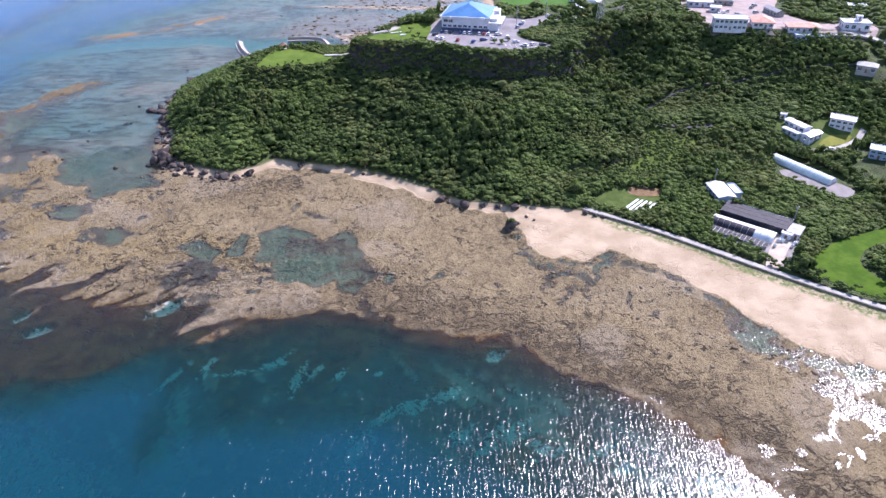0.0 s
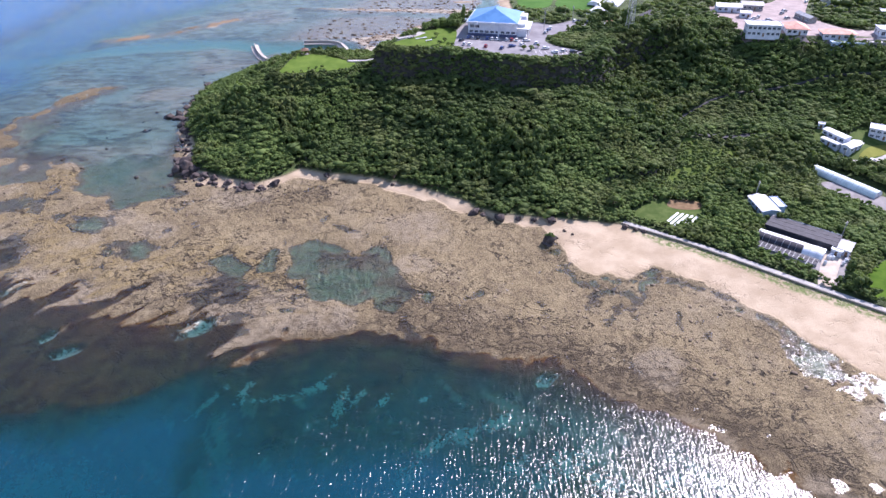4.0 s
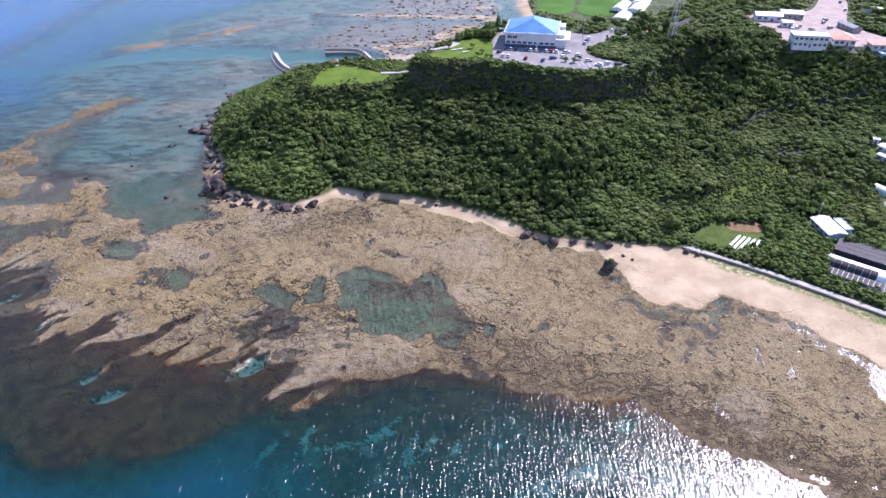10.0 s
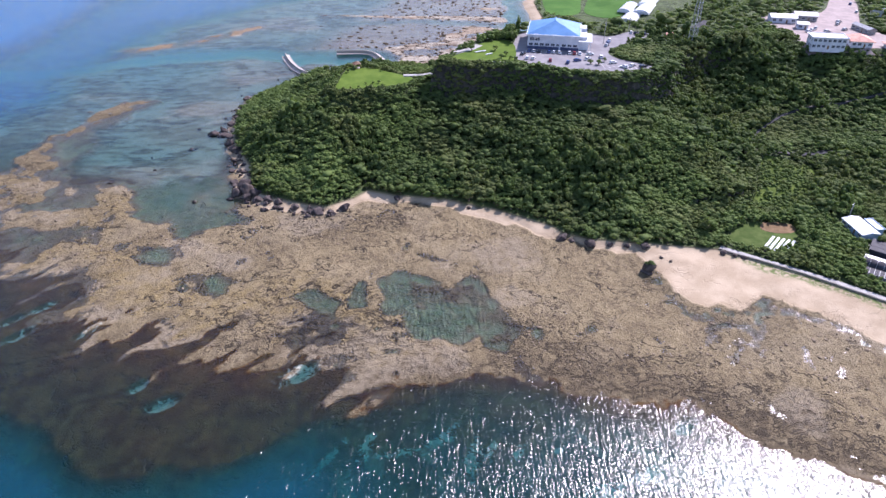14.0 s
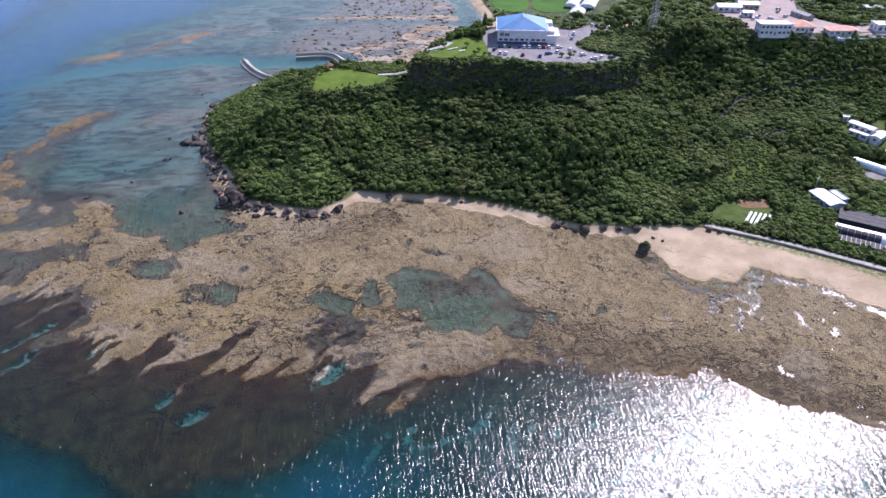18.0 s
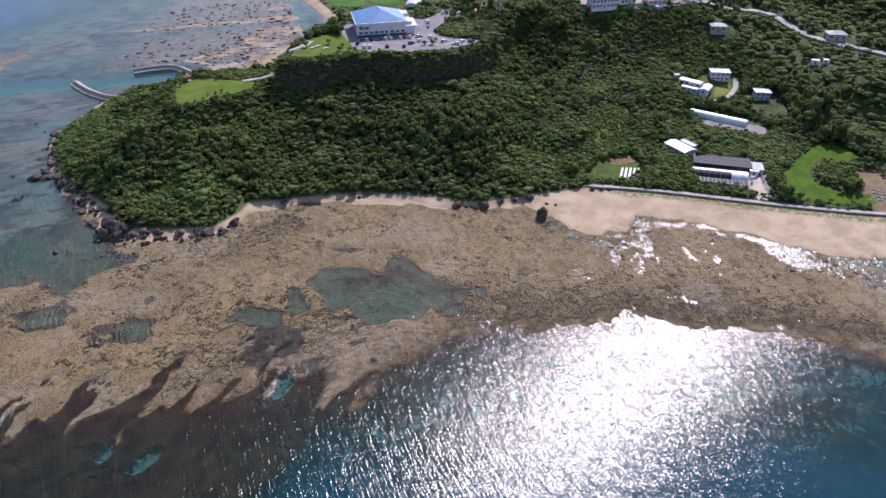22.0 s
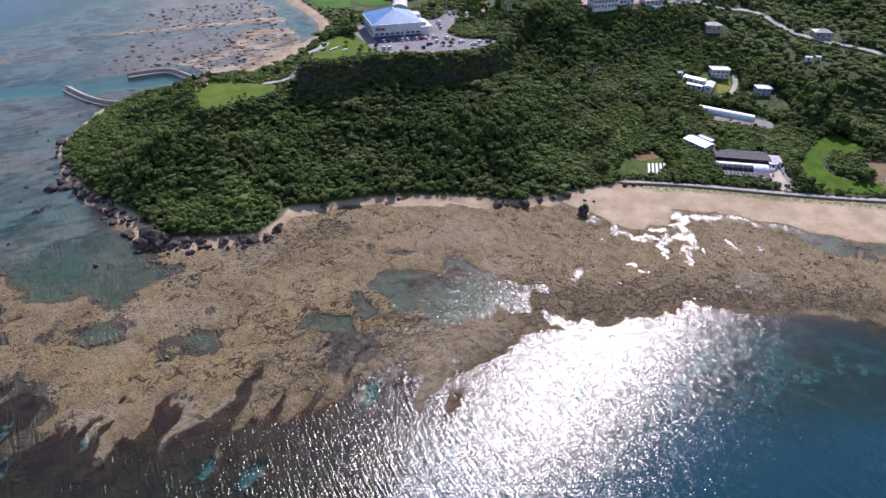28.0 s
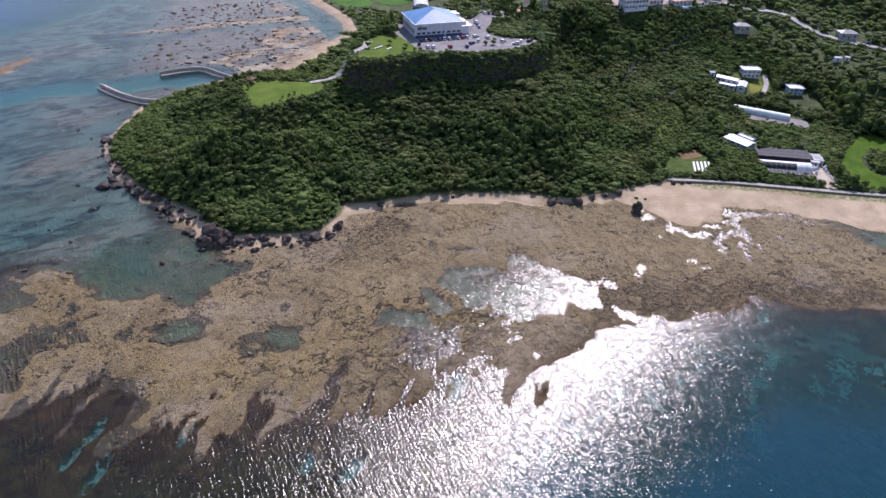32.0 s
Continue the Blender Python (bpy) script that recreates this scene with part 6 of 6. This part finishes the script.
for k in range(105):
    u = rock_rng.uniform(0, 1)
    line = eased([(-176, 418), (-174, 400), (-168, 366), (-152, 328), (-150, 308), (-141, 297), (-119, 289), (-105, 285), (-93, 293)], 1.0)
    px, py = line[int(u * (len(line) - 1))]
    boulder(px + rock_rng.normal(0, 2.8), py + rock_rng.normal(0, 2.8), rock_rng.uniform(0.4, 1.3) ** 1.4)
for x, y, s in ((-215, 320, 0.9), (-198, 334, 0.8), (-168, 300, 1.0), (-205, 350, 0.7), (-193, 372, 0.7), (-178, 440, 0.8), (-183, 455, 0.9), (-160, 470, 0.8)):
    boulder(x, y, s, 0.2, "dark rock standing in shallow water", "rocks in the lagoon")

# sea stack with bushes on the beach
stack = thing("sea_stack", pose(28.6, 238.8, height(28.6, 238.8)), "dark undercut limestone stack topped with bushes", "rock")
stack_rock = part("rock", solid([(0, 0, 0), (1, 0, 0), (0, 1, 0)], [(0, 1, 2)]), REEF_ROCK, stack)
stack_rock.data = rock_mesh("stack_rock", 91, 1.25)
stack_rock.matrix_basis = Matrix.LocRotScale((0, 0, 2.3), None, Vector((2.5, 2.2, 2.3)))
foot_rock = part("foot", solid([(0, 0, 0), (1, 0, 0), (0, 1, 0)], [(0, 1, 2)]), REEF_ROCK, stack)
foot_rock.data = rock_mesh("stack_foot", 92, 0.8)
foot_rock.matrix_basis = Matrix.LocRotScale((-0.6, -0.6, 0.2), None, Vector((2.6, 2.0, 1.6)))
boulder(31.5, 242.5, 1.3)


# ---- single trees and shrubs that stand at the edge ----
def crown_mesh(name, seed, leaves, tint):
    v, f = crown_arrays(np.random.default_rng(seed), leaves, ICO2, 10)
    me = fast_mesh(name, v, f)
    give(me, "tint", np.full(len(v), tint))
    me.materials.append(LEAVES)
    return me


def trunk_bmesh(seed):
    rng = np.random.default_rng(seed)
    bm = bmesh.new()
    bmesh.ops.create_cone(bm, segments=7, radius1=0.17, radius2=0.09, depth=0.9, matrix=Matrix.Translation((0, 0, 0.2)))
    for k in range(4):
        a = 6.283 * k / 4 + rng.uniform(-0.5, 0.5)
        tip = (0.55 * math.cos(a), 0.55 * math.sin(a), rng.uniform(0.75, 1.05))
        tube([(0, 0, 0.5), tip], 0.05, 5, bm)
    return bm


EDGE_CROWNS = [crown_mesh("crown", 300 + k, 190, t) for k, t in enumerate((0.15, 0.3, 0.42, 0.55, 0.7, 0.25, 0.5, 0.85))]
EDGE_TREES = []
for k in range(8):
    tree = thing("tree", pose(0, 0, -400), "broad-leaved tree at the edge of the woods", "tree", "trees at the edge of the woods")
    part("trunk", trunk_bmesh(k), BARK, tree)
    crown = new("crown", EDGE_CROWNS[k])
    crown.parent, crown.matrix_basis = tree, Matrix.LocRotScale((0, 0, 1.15), None, Vector((1, 1, 0.95)))
    EDGE_TREES.append([tree, False])


def tree_at(x, y, size, tall=1.0, sink=0.25):
    tree, used = EDGE_TREES[int(hash01(np.array([x * 13]), np.array([y * 17]), 5)[0] * 8)]
    turn = 360 * hash01(np.array([x * 7]), np.array([y * 11]), 9)[0]
    m = at(x, y, turn, -sink * size * 0.4)
    entry = next(e for e in EDGE_TREES if e[0] is tree)
    if not used:
        tree.scale = (1, 1, 1)
        entry[1] = True
        tree.matrix_basis = m @ Matrix.Diagonal((size, size, size * tall, 1))
        return tree
    made = copy_thing(tree, m)
    made.matrix_basis = m @ Matrix.Diagonal((size, size, size * tall, 1))
    return made


for x, y, size, tall in EDGE_SPOTS:
    tree_at(x, y, size, tall)
for x, y, s in ((-87, 371, 1.0), (-84, 372, 1.1), (-91, 370, 0.8), (-99, 395, 1.6), (-102, 390, 1.4), (-18, 379, 1.4), (-15, 383, 1.6), (-13, 376, 1.3), (-20, 392, 2.0), (-33, 392, 2.2), (28, 368, 1.6), (32, 366, 1.8),
                (36, 371, 1.5), (70, 420, 1.6), (60, 263, 3.6), (196, 199, 1.4), (194, 197, 1.2), (205, 184, 1.3)):
    tree_at(x, y, s, 0.9)
for k, (bx, by, bz, bs) in enumerate(((0.2, 0.1, 4.4, 1.5), (-1.2, 0.3, 4.0, 1.1), (1.2, -0.4, 3.9, 1.0))):
    shrub = new("bush", EDGE_CROWNS[k])
    shrub.parent, shrub.matrix_basis = stack, Matrix.LocRotScale((bx, by, bz), None, Vector((bs, bs, bs * 0.8)))

# ---- parked cars ----
def car(mat, label):
    c = thing("car", pose(0, 0, -400), label, "car", "parked cars")
    body = bmesh.new()
    prof = [(-2.1, 0.35), (-2.15, 0.75), (-1.9, 0.95), (1.05, 0.98), (2.05, 0.80), (2.15, 0.45), (2.0, 0.32)]
    left = [body.verts.new((x, -0.84, z)) for x, z in prof]
    right = [body.verts.new((x, 0.84, z)) for x, z in prof]
    body.faces.new(left)
    body.faces.new(right[::-1])
    for i in range(len(prof)):
        j = (i + 1) % len(prof)
        body.faces.new((left[j], left[i], right[i], right[j]))
    bmesh.ops.recalc_face_normals(body, faces=body.faces)
    part("body", body, mat, c)
    cabin = solid([(-1.9, -0.78, 0.95), (1.0, -0.78, 0.98), (1.0, 0.78, 0.98), (-1.9, 0.78, 0.95), (-1.55, -0.64, 1.46), (0.25, -0.64, 1.48), (0.25, 0.64, 1.48), (-1.55, 0.64, 1.46)],
                  [(0, 1, 5, 4), (1, 2, 6, 5), (2, 3, 7, 6), (3, 0, 4, 7)])
    part("glasshouse", cabin, GLASS, c)
    part("roof", box(-1.58, 0.3, -0.67, 0.67, 1.46, 1.53, 0.02), mat, c)
    wheel = part("wheel", tube([(-1.3, -0.88, 0.32), (-1.3, -0.66, 0.32)], 0.32, 10), RUBBER, c)
    for m in (pose(2.6, 0, 0), pose(0, 1.54, 0), pose(2.6, 1.54, 0)):
        same("wheel", wheel, m, c)
    for s in (-1, 1):
        part("headlight", box(2.06, 2.17, s * 0.6 - 0.16, s * 0.6 + 0.16, 0.58, 0.74), PAINT_LINE, c)
    return [c, False]


CARS = [car(m, l) for m, l in zip(CAR_PAINT, ("small white car parked on asphalt", "silver-grey car parked on asphalt", "black car parked on asphalt", "dark blue car parked on asphalt", "dark red car parked on asphalt"))]


def park(k, x, y, turn):
    entry = CARS[k]
    m = at(x, y, turn, 0.16)
    if entry[1]:
        return copy_thing(entry[0], m)
    entry[1] = True
    entry[0].matrix_basis = m
    return entry[0]


car_rng = np.random.default_rng(9)
spots = []
for k in range(11):
    if k not in (3, 7):
        spots.append((-1.5 + 2.7 * k, 389.8 - 0.58 * k, 78))
for k in range(9):
    if k in (0, 1, 4, 7):
        spots.append((-4 + 2.9 * k, 377.5 - 1.2 * k, 70))
spots += [(-5.5, 384.5, 60), (22, 372.5, 20), (28, 375, 50), (31, 383, 10), (36, 378, 80), (40, 368, 15), (44, 361, 150), (49, 363, 40), (54, 361.5, 20), (46, 404, 60), (48, 409, 70), (44, 399, 60)]
for k in range(9):
    spots.append((65.0 + 2.3 * k, 424.6 - 1.35 * k, 62))
spots += [(173, 425, 20), (177, 428, 30), (181, 432, 60), (184, 424, 10), (179, 418, 80), (186, 414, 90), (197, 428, 30), (199, 440, 40), (203, 446, 20), (178, 440, 75), (228, 470, 50), (236, 492, 55), (201, 377.5, -9),
          (143.5, 229.5, 50), (146, 232, 60), (192, 299, 20), (205, 300.5, 60), (291, 306, -60), (303, 305, 40), (203, 196, 30), (199, 182, 70)]
for x, y, turn in spots:
    park(int(car_rng.choice(5, p=[0.5, 0.2, 0.16, 0.09, 0.05])), x, y, turn + car_rng.normal(0, 3))

# white lines of the car park
for k in range(12):
    stripe = part("parking_line", box(-2.4, 2.4, -0.09, 0.09, 0.0, 0.012), PAINT_LINE)
    stripe.matrix_basis = at(-2.9 + 2.7 * k, 390.1 - 0.58 * k, 78, 0.16)
    tagged(stripe, "white painted parking line on asphalt", "road marking", "parking lines")
for k in range(7):
    stripe = part("parking_line", box(-2.4, 2.4, -0.09, 0.09, 0.0, 0.012), PAINT_LINE)
    stripe.matrix_basis = at(34 + 2.7 * k, 363.5 - 0.45 * k, 100, 0.16)
    tagged(stripe, "white painted parking line on asphalt", "road marking", "parking lines")


# ---- loose rock and coral rubble on the reef flat ----
def reef_stones():
    rng = np.random.default_rng(61)
    x, y, _ = scatter(-270, 150, 110, 345, 2.3, 62)
    z0 = ground_z(x, y)
    rim = sdf(REEF, x, y)
    cluster = fbm(x, y, 24, 501, 4) + 0.5 * fbm(x * 0.8 + y * 0.6, (y * 0.8 - x * 0.6) * 0.3, 9, 503, 3)
    keep = (rim > 0.5) & (sdf(SAND, x, y) < -2) & (sdf(LAND, x, y) < -3) & (z0 > -0.25) & (cluster + rng.uniform(-0.45, 0.45, len(x)) > 0.42)
    x2, y2, _ = scatter(-150, 30, 500, 700, 6.0, 63)
    keep2 = (rng.uniform(0, 1, len(x2)) < 0.45) & (sdf(LAND, x2, y2) < -16) & (ground_z(x2, y2) > -0.7)
    xs, ys = np.concatenate([x[keep], x2[keep2]]), np.concatenate([y[keep], y2[keep2]])
    zs = ground_z(xs, ys)
    far = ys > 480
    size = np.where(far, rng.uniform(0.8, 2.2, len(xs)), 0.22 + 1.0 * rng.beta(1.1, 4.5, len(xs)))
    v, f = ICO2
    m = len(xs)
    turn = rng.uniform(0, 6.283, m)
    shape = v[None] * rng.uniform(0.65, 1.15, (m, len(v), 1))
    sx, sy, sz = size * rng.uniform(0.8, 1.7, m), size, size * rng.uniform(0.18, 0.42, m)
    px, py = shape[:, :, 0] * sx[:, None], shape[:, :, 1] * sy[:, None]
    c, s = np.cos(turn)[:, None], np.sin(turn)[:, None]
    verts = np.stack([xs[:, None] + px * c - py * s, ys[:, None] + px * s + py * c, zs[:, None] + shape[:, :, 2] * sz[:, None] + sz[:, None] * 0.3], 2).reshape(-1, 3)
    tris = (f[None] + (np.arange(m) * len(v))[:, None, None]).reshape(-1, 3)
    me = fast_mesh("reef_stones", verts, tris)
    n = Nodes(material("reef_rubble"))
    each = n.geo.outputs["Random Per Island"]
    c = n.mix(each, (0.050, 0.036, 0.024), (0.205, 0.155, 0.100))
    c = n.mix(n.ramp(n.noise(1.8, 5, 0.7), 0.42, 0.62, 0, 0.7), c, (0.150, 0.115, 0.075))
    me.materials.append(n.done(n.surface(c, 0.9, 0, n.bump(n.noise(3.0, 4), 0.8, 0.15))))
    return tagged(new("reef_stones", me), "brown coral rubble and small rocks on the reef", "stones", kind="stuff")


reef_stones()
